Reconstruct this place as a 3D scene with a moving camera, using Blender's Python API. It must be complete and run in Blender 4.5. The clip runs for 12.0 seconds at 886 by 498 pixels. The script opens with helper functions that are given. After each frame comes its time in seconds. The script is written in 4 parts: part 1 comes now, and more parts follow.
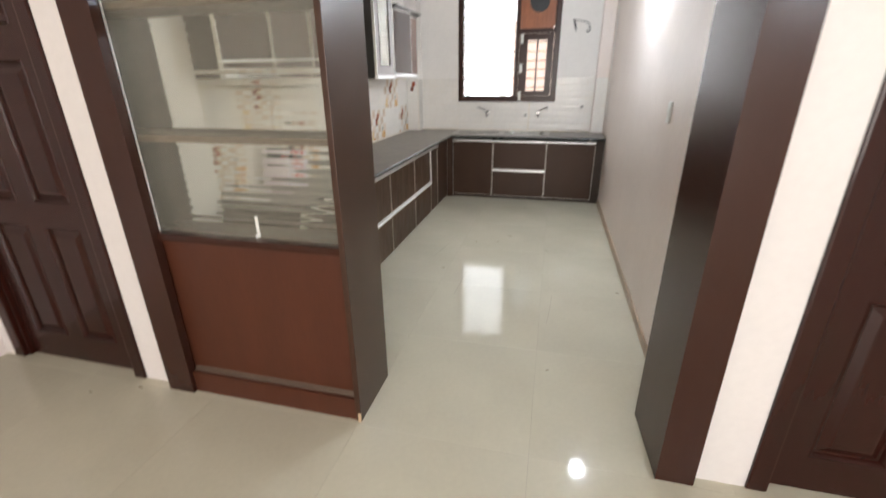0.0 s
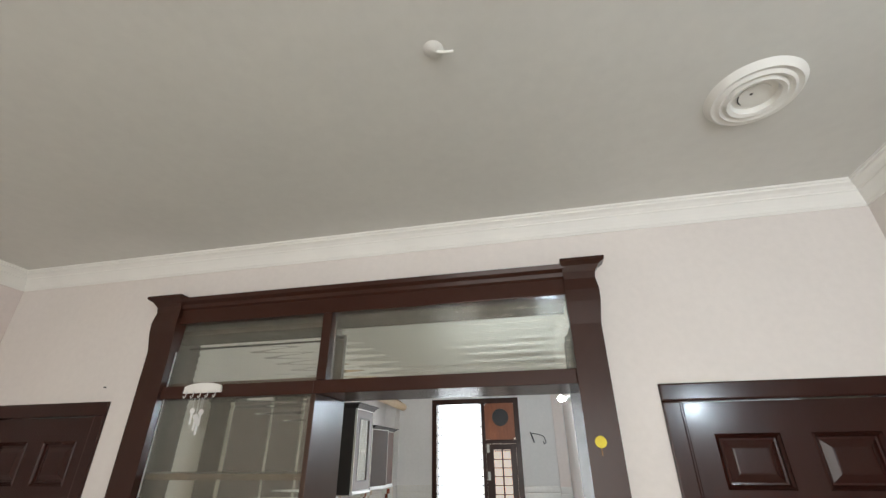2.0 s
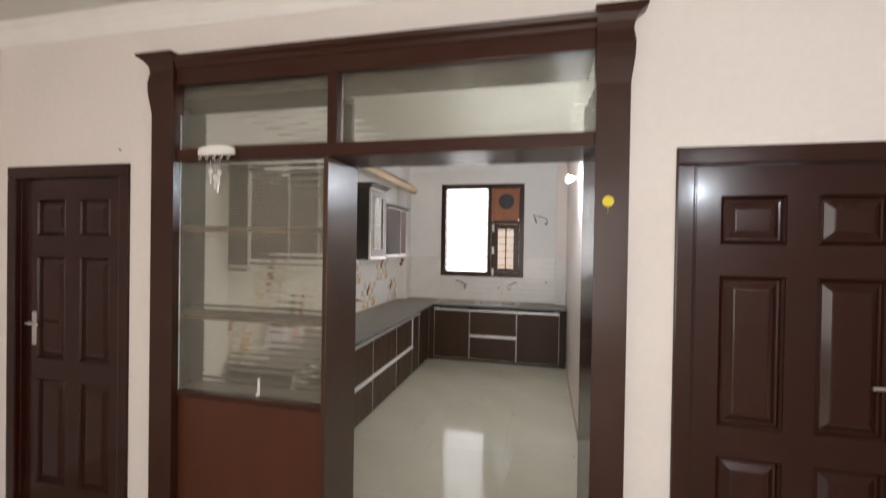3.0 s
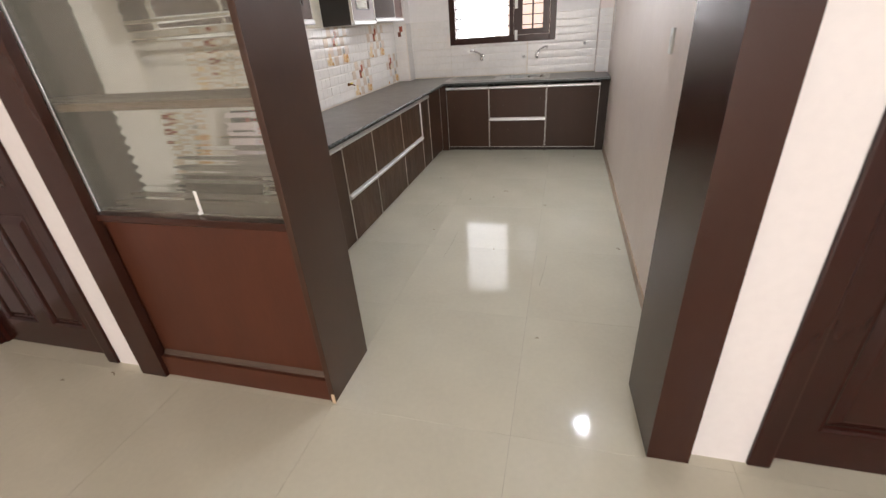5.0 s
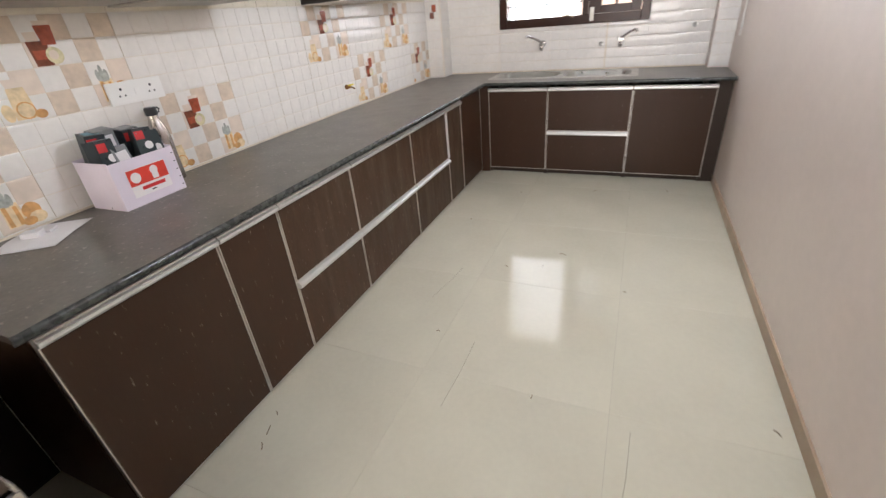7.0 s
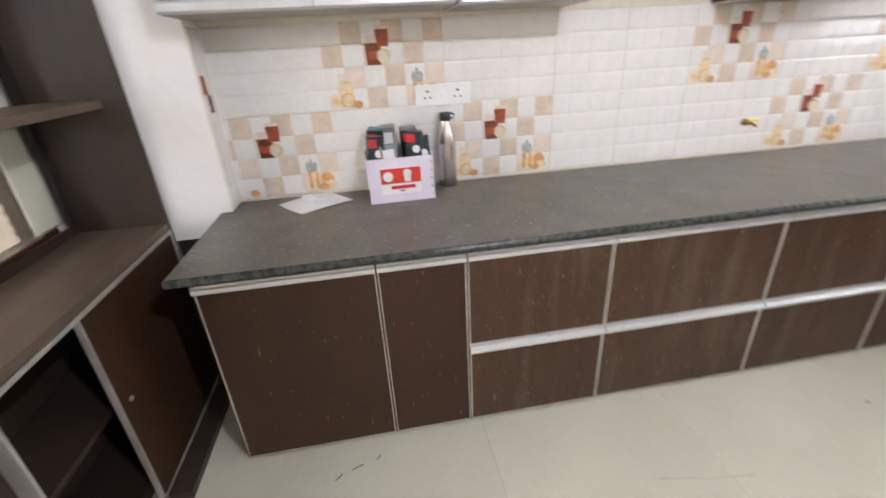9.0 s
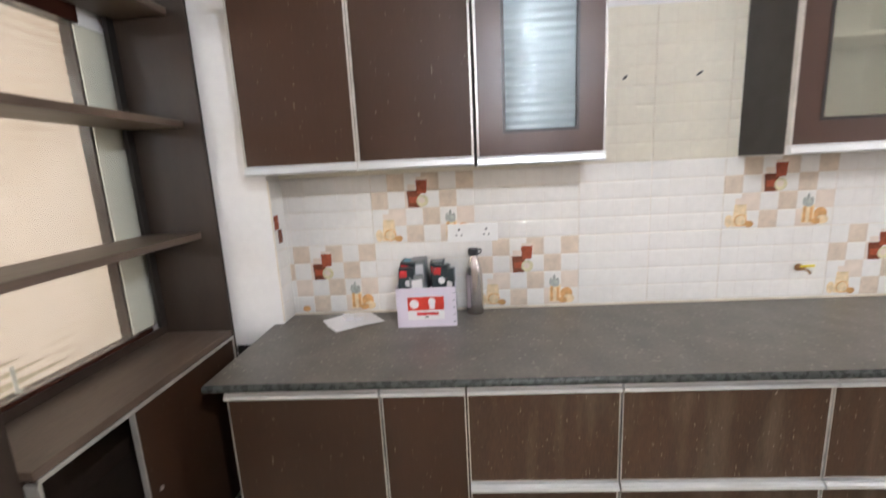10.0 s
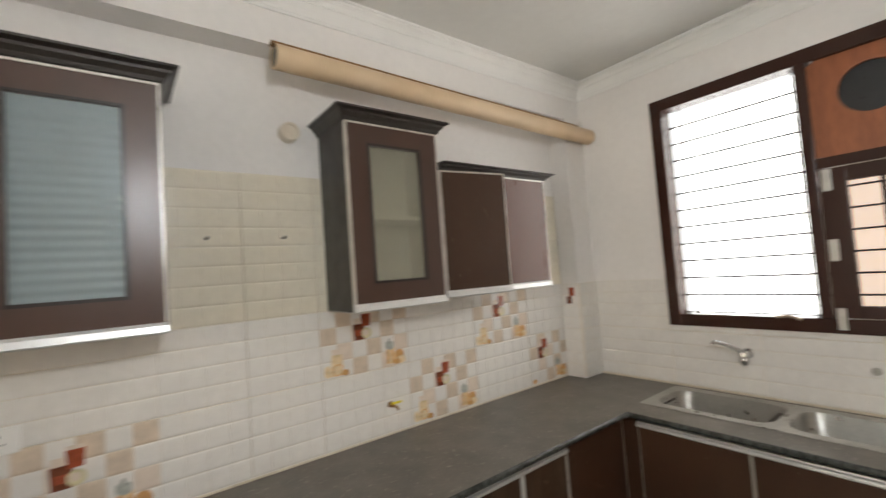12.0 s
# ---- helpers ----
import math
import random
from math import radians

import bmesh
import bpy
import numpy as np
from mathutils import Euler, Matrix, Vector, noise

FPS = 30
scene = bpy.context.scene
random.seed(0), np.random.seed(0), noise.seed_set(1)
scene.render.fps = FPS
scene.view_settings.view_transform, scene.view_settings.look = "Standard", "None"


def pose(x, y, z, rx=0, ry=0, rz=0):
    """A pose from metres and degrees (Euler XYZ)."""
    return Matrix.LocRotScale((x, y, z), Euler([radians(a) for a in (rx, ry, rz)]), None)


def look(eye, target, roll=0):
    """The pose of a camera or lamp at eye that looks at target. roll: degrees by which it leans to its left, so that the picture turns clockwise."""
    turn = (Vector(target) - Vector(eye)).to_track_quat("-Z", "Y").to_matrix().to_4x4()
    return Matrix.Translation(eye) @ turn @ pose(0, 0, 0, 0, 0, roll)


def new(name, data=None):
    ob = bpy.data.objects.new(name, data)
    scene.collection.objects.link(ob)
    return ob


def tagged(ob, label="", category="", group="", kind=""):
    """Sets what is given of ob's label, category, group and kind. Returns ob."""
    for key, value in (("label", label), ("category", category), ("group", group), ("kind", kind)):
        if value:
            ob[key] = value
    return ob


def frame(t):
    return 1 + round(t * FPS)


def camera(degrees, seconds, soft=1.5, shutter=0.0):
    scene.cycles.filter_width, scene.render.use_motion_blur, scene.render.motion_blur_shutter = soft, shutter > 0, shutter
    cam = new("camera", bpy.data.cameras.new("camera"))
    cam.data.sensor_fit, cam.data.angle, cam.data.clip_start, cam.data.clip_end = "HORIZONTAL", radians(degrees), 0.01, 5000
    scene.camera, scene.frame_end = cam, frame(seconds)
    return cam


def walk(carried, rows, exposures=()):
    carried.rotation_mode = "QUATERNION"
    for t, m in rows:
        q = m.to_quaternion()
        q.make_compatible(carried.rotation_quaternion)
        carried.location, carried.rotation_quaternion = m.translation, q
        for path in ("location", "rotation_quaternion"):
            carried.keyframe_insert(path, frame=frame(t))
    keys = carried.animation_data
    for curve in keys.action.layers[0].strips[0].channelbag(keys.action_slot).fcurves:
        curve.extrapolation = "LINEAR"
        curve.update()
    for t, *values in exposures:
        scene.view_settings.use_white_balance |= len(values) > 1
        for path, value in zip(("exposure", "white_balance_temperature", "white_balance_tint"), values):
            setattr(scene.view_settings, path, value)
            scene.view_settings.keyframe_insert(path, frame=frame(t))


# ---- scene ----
cam = camera(91.9, 12.0, soft=1.4, shutter=0.35)
PATH = [
    (0, (-0.04, -0.025, 1.521), (-0.493, 1.78, 0.788), -0.5),
    (0.5, (0.018, -0.227, 1.613), (-0.299, 1.723, 1.302), -1.5),
    (1, (0.189, -0.42, 1.719), (-0.256, 1.521, 1.903), -2.6),
    (1.5, (0.284, -0.57, 1.827), (-0.094, 1.266, 2.526), -1.3),
    (2, (0.304, -0.662, 1.87), (-0.072, 1.092, 2.754), -0.4),
    (2.5, (0.29, -0.632, 1.821), (-0.157, 1.268, 2.256), 0.6),
    (3, (0.264, -0.566, 1.732), (-0.193, 1.381, 1.714), 0.9),
    (3.5, (0.212, -0.444, 1.612), (-0.24, 1.43, 1.076), -0.2),
    (5.5, (0.022, 0.572, 1.481), (-0.49, 2.236, 0.496), -5.5),
    (6, (-0.072, 0.974, 1.485), (-0.501, 2.614, 0.425), -9.5),
    (6.5, (-0.087, 1.381, 1.453), (-0.645, 3.036, 0.477), -8.0),
    (8.5, (-0.053, 2.516, 1.389), (-1.59, 3.381, 0.445), -2.2),
    (9, (-0.124, 2.701, 1.422), (-1.913, 2.971, 0.571), -3.2),
    (9.5, (-0.065, 2.869, 1.494), (-1.928, 2.73, 0.779), -1.1),
    (10, (-0.002, 2.994, 1.56), (-1.963, 2.889, 1.181), -2.9),
    (10.5, (0.056, 3.062, 1.635), (-1.943, 3.107, 1.57), -3.2),
    (11, (0.115, 3.156, 1.712), (-1.857, 3.429, 1.9), -4.2),
    (11.5, (0.111, 3.242, 1.703), (-1.774, 3.896, 1.846), -5.5),
    (12, (-0.007, 3.422, 1.697), (-1.591, 4.639, 1.799), -4.1),
]
EXPOSURES = [(0.0, 0.3, 6200, 10), (0.5, 0.33, 6100, 8), (1.0, 0.02, 5950, 5), (1.5, -0.28, 5980, 4), (2.0, -0.42, 6000, 6), (2.5, -0.45, 6350, 10), (3.0, -0.3, 6400, 12), (3.5, 0.1, 6650, 18), (5.5, 0.2, 6300, 14),
             (6.0, 0.45, 6450, 14), (6.5, 0.45, 6320, 14), (8.5, 0.75, 6130, 15), (9.5, 0.78, 6020, 13), (10.0, 0.65, 6100, 13), (10.5, 0.5, 6350, 13), (11.0, 0.5, 6500, 14), (11.5, 0.42, 6550, 13), (12.0, -0.12, 6700, 9)]
walk(cam, [(t, look(eye, target, roll)) for t, eye, target, roll in PATH], EXPOSURES)

# ---- light and exposure ----
sky_world = bpy.data.worlds.new("daylight")
scene.world = sky_world
sky_world.use_nodes = True
wn = sky_world.node_tree.nodes
sky_tex = wn.new("ShaderNodeTexSky")
sky_tex.sky_type = "NISHITA"
sky_tex.sun_disc = False
sky_tex.sun_elevation, sky_tex.sun_rotation = radians(52), radians(77)
sky_world.node_tree.links.new(sky_tex.outputs["Color"], wn["Background"].inputs["Color"])
wn["Background"].inputs["Strength"].default_value = 0.12


def area_lamp(name, m, sx, sy, watts, colour):
    data = bpy.data.lights.new(name, "AREA")
    data.shape, data.size, data.size_y, data.energy, data.color = "RECTANGLE", sx, sy, watts, colour
    lamp = new(name, data)
    lamp.matrix_world = m
    return lamp


sun_data = bpy.data.lights.new("sun", "SUN")
sun_data.energy, sun_data.angle, sun_data.color = 2.5, radians(0.5), (1.0, 0.95, 0.88)
sun = new("sun", sun_data)
sun.matrix_world = look((9, 2, 12), (0, 0, 0))
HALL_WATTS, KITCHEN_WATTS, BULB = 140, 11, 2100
area_lamp("hall_window_daylight", look((0.25, -4.15, 1.55), (0.25, 1.0, 1.55)), 2.7, 2.2, HALL_WATTS, (1.0, 0.905, 0.815))
area_lamp("kitchen_window_daylight", look((-0.98, 6.5, 1.98), (-0.98, 0, 1.98)), 0.66, 1.36, KITCHEN_WATTS, (1.0, 0.97, 0.95))


# ---- materials ----
def material(name, colour, rough=0.5, metal=0.0, vary=0.12, scale=6.0, grain=0.0, grain_scale=60.0, stretch=(1, 1, 1), bump=0.0, bump_scale=120.0, second=None, second_amount=0.0,
             transmission=0.0, ior=1.45, emission=0.0, coat=0.0, piece=0.0, rough_vary=0.08, flecks=None, fleck_scale=30.0, fleck_cut=0.70):
    """A surface of one colour with broad unevenness, fine grain, relief and, where given, blotches of a second colour."""
    m = bpy.data.materials.new(name)
    m.use_nodes = True
    nodes, links = m.node_tree.nodes, m.node_tree.links
    b = nodes["Principled BSDF"]
    coord = nodes.new("ShaderNodeTexCoord")
    mapping = nodes.new("ShaderNodeMapping")
    mapping.inputs["Scale"].default_value = stretch
    links.new(coord.outputs["Object"], mapping.inputs["Vector"])

    def tex(sc, detail=4.0):
        n = nodes.new("ShaderNodeTexNoise")
        n.inputs["Scale"].default_value, n.inputs["Detail"].default_value = sc, detail
        links.new(mapping.outputs["Vector"], n.inputs["Vector"])
        return n.outputs["Fac"]

    def scaled(fac, lo, hi):
        r = nodes.new("ShaderNodeMapRange")
        r.inputs["From Min"].default_value, r.inputs["From Max"].default_value = 0.3, 0.7
        r.inputs["To Min"].default_value, r.inputs["To Max"].default_value = lo, hi
        links.new(fac, r.inputs["Value"])
        return r.outputs["Result"]

    def mixed(kind, a, c, fac=1.0):
        n = nodes.new("ShaderNodeMix")
        n.data_type, n.blend_type = "RGBA", kind
        for sock, v in ((n.inputs["Factor"], fac), (n.inputs["A"], a), (n.inputs["B"], c)):
            if isinstance(v, bpy.types.NodeSocket):
                links.new(v, sock)
            elif sock.type == "RGBA":
                sock.default_value = (*v[:3], 1) if isinstance(v, tuple) else (v, v, v, 1)
            else:
                sock.default_value = v
        return [o for o in n.outputs if o.type == "RGBA"][0]

    col = mixed("MIX", colour, colour)
    if second:
        n = nodes.new("ShaderNodeMapRange")
        n.inputs["From Min"].default_value, n.inputs["From Max"].default_value = 0.52, 0.72
        n.inputs["To Max"].default_value = second_amount
        links.new(tex(scale * 0.7, 6.0), n.inputs["Value"])
        col = mixed("MIX", col, second, n.outputs["Result"])
    if vary:
        col = mixed("MULTIPLY", col, scaled(tex(scale), 1 - vary, 1 + vary))
    if grain:
        col = mixed("MULTIPLY", col, scaled(tex(grain_scale, 8.0), 1 - grain, 1 + grain))
    if flecks:
        n = nodes.new("ShaderNodeMapRange")
        n.inputs["From Min"].default_value, n.inputs["From Max"].default_value = fleck_cut, fleck_cut + 0.06
        links.new(tex(fleck_scale, 2.0), n.inputs["Value"])
        col = mixed("MIX", col, flecks, n.outputs["Result"])
    if piece:
        info = nodes.new("ShaderNodeObjectInfo")
        r = nodes.new("ShaderNodeMapRange")
        r.inputs["To Min"].default_value, r.inputs["To Max"].default_value = 1 - piece, 1 + piece
        links.new(info.outputs["Random"], r.inputs["Value"])
        col = mixed("MULTIPLY", col, r.outputs["Result"])
    links.new(col, b.inputs["Base Color"])
    links.new(scaled(tex(scale * 2.3), max(0.02, rough - rough_vary), min(1.0, rough + rough_vary)), b.inputs["Roughness"])
    b.inputs["Metallic"].default_value = metal
    b.inputs["Transmission Weight"].default_value = transmission
    b.inputs["IOR"].default_value = ior
    b.inputs["Coat Weight"].default_value = coat
    b.inputs["Coat Roughness"].default_value = 0.12
    if emission:
        b.inputs["Emission Color"].default_value = (*colour, 1)
        b.inputs["Emission Strength"].default_value = emission
    if bump:
        n = nodes.new("ShaderNodeBump")
        n.inputs["Strength"].default_value, n.inputs["Distance"].default_value = bump, 0.002
        links.new(tex(bump_scale, 3.0), n.inputs["Height"])
        links.new(n.outputs["Normal"], b.inputs["Normal"])
    return m


PAINT_HALL = material("hall_paint", (0.75, 0.705, 0.675), 0.6, vary=0.03, scale=1.3, grain=0.02, grain_scale=30, bump=0.15, bump_scale=60, second=(0.72, 0.63, 0.56), second_amount=0.15)
PAINT_STAINED = material("stained_hall_paint", (0.77, 0.695, 0.67), 0.65, vary=0.05, scale=1.6, grain=0.03, grain_scale=24, bump=0.2, bump_scale=60, second=(0.56, 0.43, 0.34), second_amount=0.5)
PAINT_KITCHEN = material("kitchen_paint", (0.82, 0.79, 0.76), 0.55, vary=0.03, scale=1.5, grain=0.02, grain_scale=30, bump=0.15, bump_scale=60)
PAINT_RIGHT = material("cream_wall_paint", (0.80, 0.70, 0.64), 0.42, vary=0.04, scale=1.1, grain=0.02, grain_scale=26, bump=0.12, bump_scale=50, second=(0.70, 0.60, 0.52), second_amount=0.2)
PAINT_CEILING = material("ceiling_paint", (0.69, 0.682, 0.652), 0.7, vary=0.03, scale=0.8, grain=0.02, grain_scale=20, bump=0.1, bump_scale=50)
PLASTER = material("cornice_plaster", (0.84, 0.83, 0.80), 0.6, vary=0.03, scale=4)
WOOD = material("dark_polished_wood", (0.038, 0.0138, 0.0088), 0.27, vary=0.05, scale=1.2, grain=0.02, grain_scale=14, stretch=(3, 3, 0.8), coat=0.05, rough_vary=0.003, ior=1.35)
WOOD_BEAM = material("dark_polished_rail_wood", (0.040, 0.013, 0.008), 0.27, vary=0.05, scale=1.2, grain=0.02, grain_scale=14, stretch=(0.8, 3, 3), coat=0.05, rough_vary=0.003, ior=1.35)
WOOD_RED = material("red_brown_panel_veneer", (0.074, 0.0225, 0.0108), 0.42, vary=0.10, scale=1.2, grain=0.05, grain_scale=22, stretch=(5, 5, 0.7), bump=0.05, bump_scale=40, rough_vary=0.006, ior=1.38)
DOOR_WOOD = material("varnished_door_wood", (0.027, 0.0068, 0.0044), 0.20, vary=0.08, scale=1.2, grain=0.03, grain_scale=16, stretch=(4, 4, 0.7), coat=0.18, rough_vary=0.004, ior=1.34)
JAMB_WOOD = material("satin_jamb_veneer", (0.046, 0.0205, 0.011), 0.34, vary=0.06, scale=1.2, grain=0.04, grain_scale=16, stretch=(3, 3, 0.8), coat=0.1, rough_vary=0.004, ior=1.42)
LAMINATE = material("dark_brown_laminate", (0.044, 0.0195, 0.0095), 0.44, vary=0.07, scale=1.6, grain=0.05, grain_scale=30, stretch=(5, 5, 0.7), bump=0.04, bump_scale=60, piece=0.08, rough_vary=0.006, ior=1.37, flecks=(0.22, 0.19, 0.15), fleck_scale=30, fleck_cut=0.715)
# Smoother laminate; its lighter, redder base has the window's reflection put into the colour.
LAMINATE_SHEEN = material("brown_laminate_window_sheen", (0.105, 0.040, 0.026), 0.28, vary=0.05, scale=1.6, grain=0.03, grain_scale=30, stretch=(4, 4, 0.7), rough_vary=0.01, ior=1.42)
LAMINATE_WORN = material("worn_brown_laminate", (0.056, 0.028, 0.0145), 0.42, ior=1.38, vary=0.12, scale=3.0, grain=0.16, grain_scale=36, stretch=(5, 5, 0.9), bump=0.06, bump_scale=60, second=(0.125, 0.095, 0.062), second_amount=0.45, piece=0.08, flecks=(0.25, 0.205, 0.15), fleck_scale=34, fleck_cut=0.69)
CARCASS = material("cabinet_carcass_board", (0.036, 0.0225, 0.0155), 0.48, vary=0.10, scale=4.0, grain=0.08, grain_scale=40, stretch=(4, 4, 0.8), ior=1.38, rough_vary=0.01)
SHELF_BOARD = material("rack_board", (0.098, 0.066, 0.047), 0.42, vary=0.10, scale=3.0, grain=0.10, grain_scale=30, stretch=(0.8, 5, 5), second=(0.18, 0.145, 0.115), second_amount=0.2, ior=1.38, rough_vary=0.02)
BLACK_TRIM = material("black_cornice_trim", (0.022, 0.017, 0.014), 0.38, vary=0.15, scale=5)
BEAD = material("silver_edge_bead", (0.60, 0.57, 0.52), 0.35, metal=0.6, vary=0.15, scale=14)
ALU = material("aluminium_profile", (0.74, 0.74, 0.73), 0.36, metal=0.55, vary=0.06, scale=5)
GRANITE = material("dusty_dark_granite", (0.112, 0.097, 0.080), 0.31, vary=0.2, scale=8, grain=0.14, grain_scale=70, rough_vary=0.008, flecks=(0.24, 0.215, 0.178), fleck_scale=60, fleck_cut=0.65)
GRANITE_EDGE = material("polished_granite_edge", (0.040, 0.043, 0.039), 0.28, vary=0.15, scale=20, grain=0.2, grain_scale=70, flecks=(0.14, 0.14, 0.12), fleck_scale=90)
FLOOR_TILE = material("polished_vitrified_tile", (0.55, 0.514, 0.405), 0.075, vary=0.05, scale=2.2, grain=0.02, grain_scale=40, second=(0.49, 0.43, 0.32), second_amount=0.3, piece=0.008, rough_vary=0.025, ior=1.34)
GROUT = material("floor_grout", (0.35, 0.32, 0.26), 0.8, vary=0.2, scale=10)
SKIRTING = material("beige_skirting_tile", (0.42, 0.31, 0.21), 0.4, vary=0.12, scale=5)
TILE_WHITE = material("white_glazed_wall_tile", (0.79, 0.76, 0.715), 0.11, vary=0.04, scale=4, grain=0.03, grain_scale=40, second=(0.70, 0.62, 0.48), second_amount=0.18, rough_vary=0.05)
TILE_CREAM = material("cream_glazed_wall_tile", (0.77, 0.71, 0.585), 0.14, vary=0.05, scale=4, grain=0.03, grain_scale=40, second=(0.70, 0.585, 0.39), second_amount=0.3, rough_vary=0.05)
TILE_BEIGE = material("beige_glazed_square", (0.655, 0.54, 0.425), 0.16, vary=0.10, scale=20, grain=0.05, grain_scale=60)
TILE_PALE = material("pale_beige_square", (0.74, 0.63, 0.53), 0.16, vary=0.08, scale=20)
TILE_GROUT = material("wall_tile_grout", (0.72, 0.64, 0.51), 0.6, vary=0.10, scale=12, second=(0.58, 0.48, 0.32), second_amount=0.4)
PRINT_RED = material("printed_jar_red", (0.33, 0.075, 0.035), 0.16, vary=0.3, scale=40)
PRINT_DARK = material("printed_jar_brown", (0.17, 0.05, 0.025), 0.16, vary=0.3, scale=40)
PRINT_LIME = material("printed_lime", (0.66, 0.60, 0.38), 0.16, vary=0.2, scale=50)
PRINT_ORANGE = material("printed_orange", (0.64, 0.35, 0.14), 0.16, vary=0.25, scale=40)
PRINT_YELLOW = material("printed_juice_yellow", (0.76, 0.60, 0.37), 0.16, vary=0.2, scale=40)
PRINT_GREY = material("printed_leaf_grey", (0.40, 0.41, 0.37), 0.16, vary=0.3, scale=60)
RIB_GLASS = material("reeded_glass", (0.775, 0.76, 0.66), 0.08, vary=0.0, scale=3, transmission=0.93, ior=1.25, rough_vary=0.02)
CAB_GLASS = material("bluish_reeded_cabinet_glass", (0.38, 0.45, 0.47), 0.16, vary=0.0, scale=3, transmission=0.5, ior=1.45, rough_vary=0.02, coat=0.3)
PALE_GLASS = material("pale_reeded_cabinet_glass", (0.70, 0.675, 0.56), 0.17, vary=0.0, scale=3, transmission=0.85, ior=1.2, rough_vary=0.02)
CLEAR_GLASS = material("window_pane_glass", (0.95, 0.97, 0.97), 0.03, vary=0.0, transmission=1.0, ior=1.1, rough_vary=0.01)
STEEL = material("stainless_steel", (0.43, 0.42, 0.39), 0.34, metal=0.9, vary=0.08, scale=8, grain=0.06, grain_scale=60, second=(0.42, 0.40, 0.36), second_amount=0.3)
BOTTLE_STEEL = material("brushed_bottle_steel", (0.60, 0.56, 0.53), 0.2, metal=1.0, vary=0.08, scale=8, stretch=(1, 1, 0.2))
CHROME = material("chrome", (0.75, 0.75, 0.75), 0.12, metal=1.0, vary=0.05)
IRON = material("dark_iron", (0.04, 0.04, 0.042), 0.5, metal=0.5, vary=0.2, scale=20)
PLY = material("red_brown_plywood", (0.30, 0.095, 0.035), 0.42, vary=0.14, scale=3, grain=0.15, grain_scale=24, stretch=(5, 5, 0.8))
CAP_CREAM = material("cream_pipe_cap", (0.74, 0.66, 0.54), 0.45, vary=0.06, scale=12)
WHITE_PLASTIC = material("white_plastic", (0.82, 0.81, 0.78), 0.35, vary=0.04, scale=10)
BLACK_PLASTIC = material("black_plastic", (0.015, 0.015, 0.016), 0.35, vary=0.15, scale=20)
YELLOW = material("yellow_sticker", (0.75, 0.60, 0.03), 0.5, vary=0.08, scale=30)
PIPE_CREAM = material("cream_pipe", (0.66, 0.50, 0.33), 0.5, vary=0.10, scale=3, second=(0.52, 0.34, 0.18), second_amount=0.4)
PIPE_RUST = material("rusty_brown_edge", (0.22, 0.11, 0.035), 0.7, vary=0.3, scale=14)
CARD = material("lilac_white_card", (0.70, 0.64, 0.72), 0.6, vary=0.04, scale=8)
PAPER = material("white_paper", (0.78, 0.76, 0.76), 0.7, vary=0.03, scale=12)
LABEL_RED = material("red_label_print", (0.62, 0.05, 0.03), 0.4, vary=0.08, scale=30)
CARTON_DARK = material("dark_green_carton", (0.02, 0.032, 0.036), 0.35, vary=0.15, scale=16)
CARTON_GREY = material("grey_carton", (0.22, 0.23, 0.23), 0.4, vary=0.12, scale=16)
CARTON_BLUE = material("blue_print", (0.08, 0.25, 0.34), 0.4, vary=0.12, scale=16)
RED_PRINT = material("red_carton_print", (0.55, 0.03, 0.03), 0.4, vary=0.1, scale=20)
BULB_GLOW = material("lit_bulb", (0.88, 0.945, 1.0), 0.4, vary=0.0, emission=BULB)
BACKDROP = material("bright_outdoors", (1.0, 0.98, 0.96), 0.9, vary=0.0, emission=1.12)
# The far wall glows by itself; emission replaces sunlight on the brick.
BRICK_GLOW = material("glowing_far_brick_wall", (0.80, 0.60, 0.47), 0.9, vary=0.2, scale=3, emission=1.05)
LITTER = material("dry_litter", (0.12, 0.07, 0.04), 0.8, vary=0.3, scale=60)


# ---- mesh helpers ----
def box(bm, x0, x1, y0, y1, z0, z1, bevel=0.0, slot=0):
    made = bmesh.ops.create_cube(bm, size=1.0)["verts"]
    for v in made:
        v.co = Vector((x0 + (v.co.x + 0.5) * (x1 - x0), y0 + (v.co.y + 0.5) * (y1 - y0), z0 + (v.co.z + 0.5) * (z1 - z0)))
    faces = {f for v in made for f in v.link_faces}
    for f in faces:
        f.material_index = slot
    if bevel:
        edges = list({e for v in made for e in v.link_edges})
        bmesh.ops.bevel(bm, geom=edges, offset=bevel, segments=2, affect="EDGES", profile=0.6)
    return bm


def boxes(*specs, bevel=0.0):
    bm = bmesh.new()
    for sp in specs:
        box(bm, *sp, bevel=bevel)
    return bm


def quad(bm, pts, slot=0):
    f = bm.faces.new([bm.verts.new(p) for p in pts])
    f.material_index = slot
    return f


def loft(bm, rings, close=True, caps=True):
    """Skins a row of rings, each a list of points."""
    vs = [[bm.verts.new(p) for p in r] for r in rings]
    n = len(vs[0])
    for a, c in zip(vs, vs[1:]):
        for k in range(n if close else n - 1):
            bm.faces.new((a[k], a[(k + 1) % n], c[(k + 1) % n], c[k]))
    if caps:
        bm.faces.new(list(reversed(vs[0])))
        bm.faces.new(vs[-1])
    return bm


def rect_ring(x0, x1, y0, y1, z):
    return [(x0, y0, z), (x1, y0, z), (x1, y1, z), (x0, y1, z)]


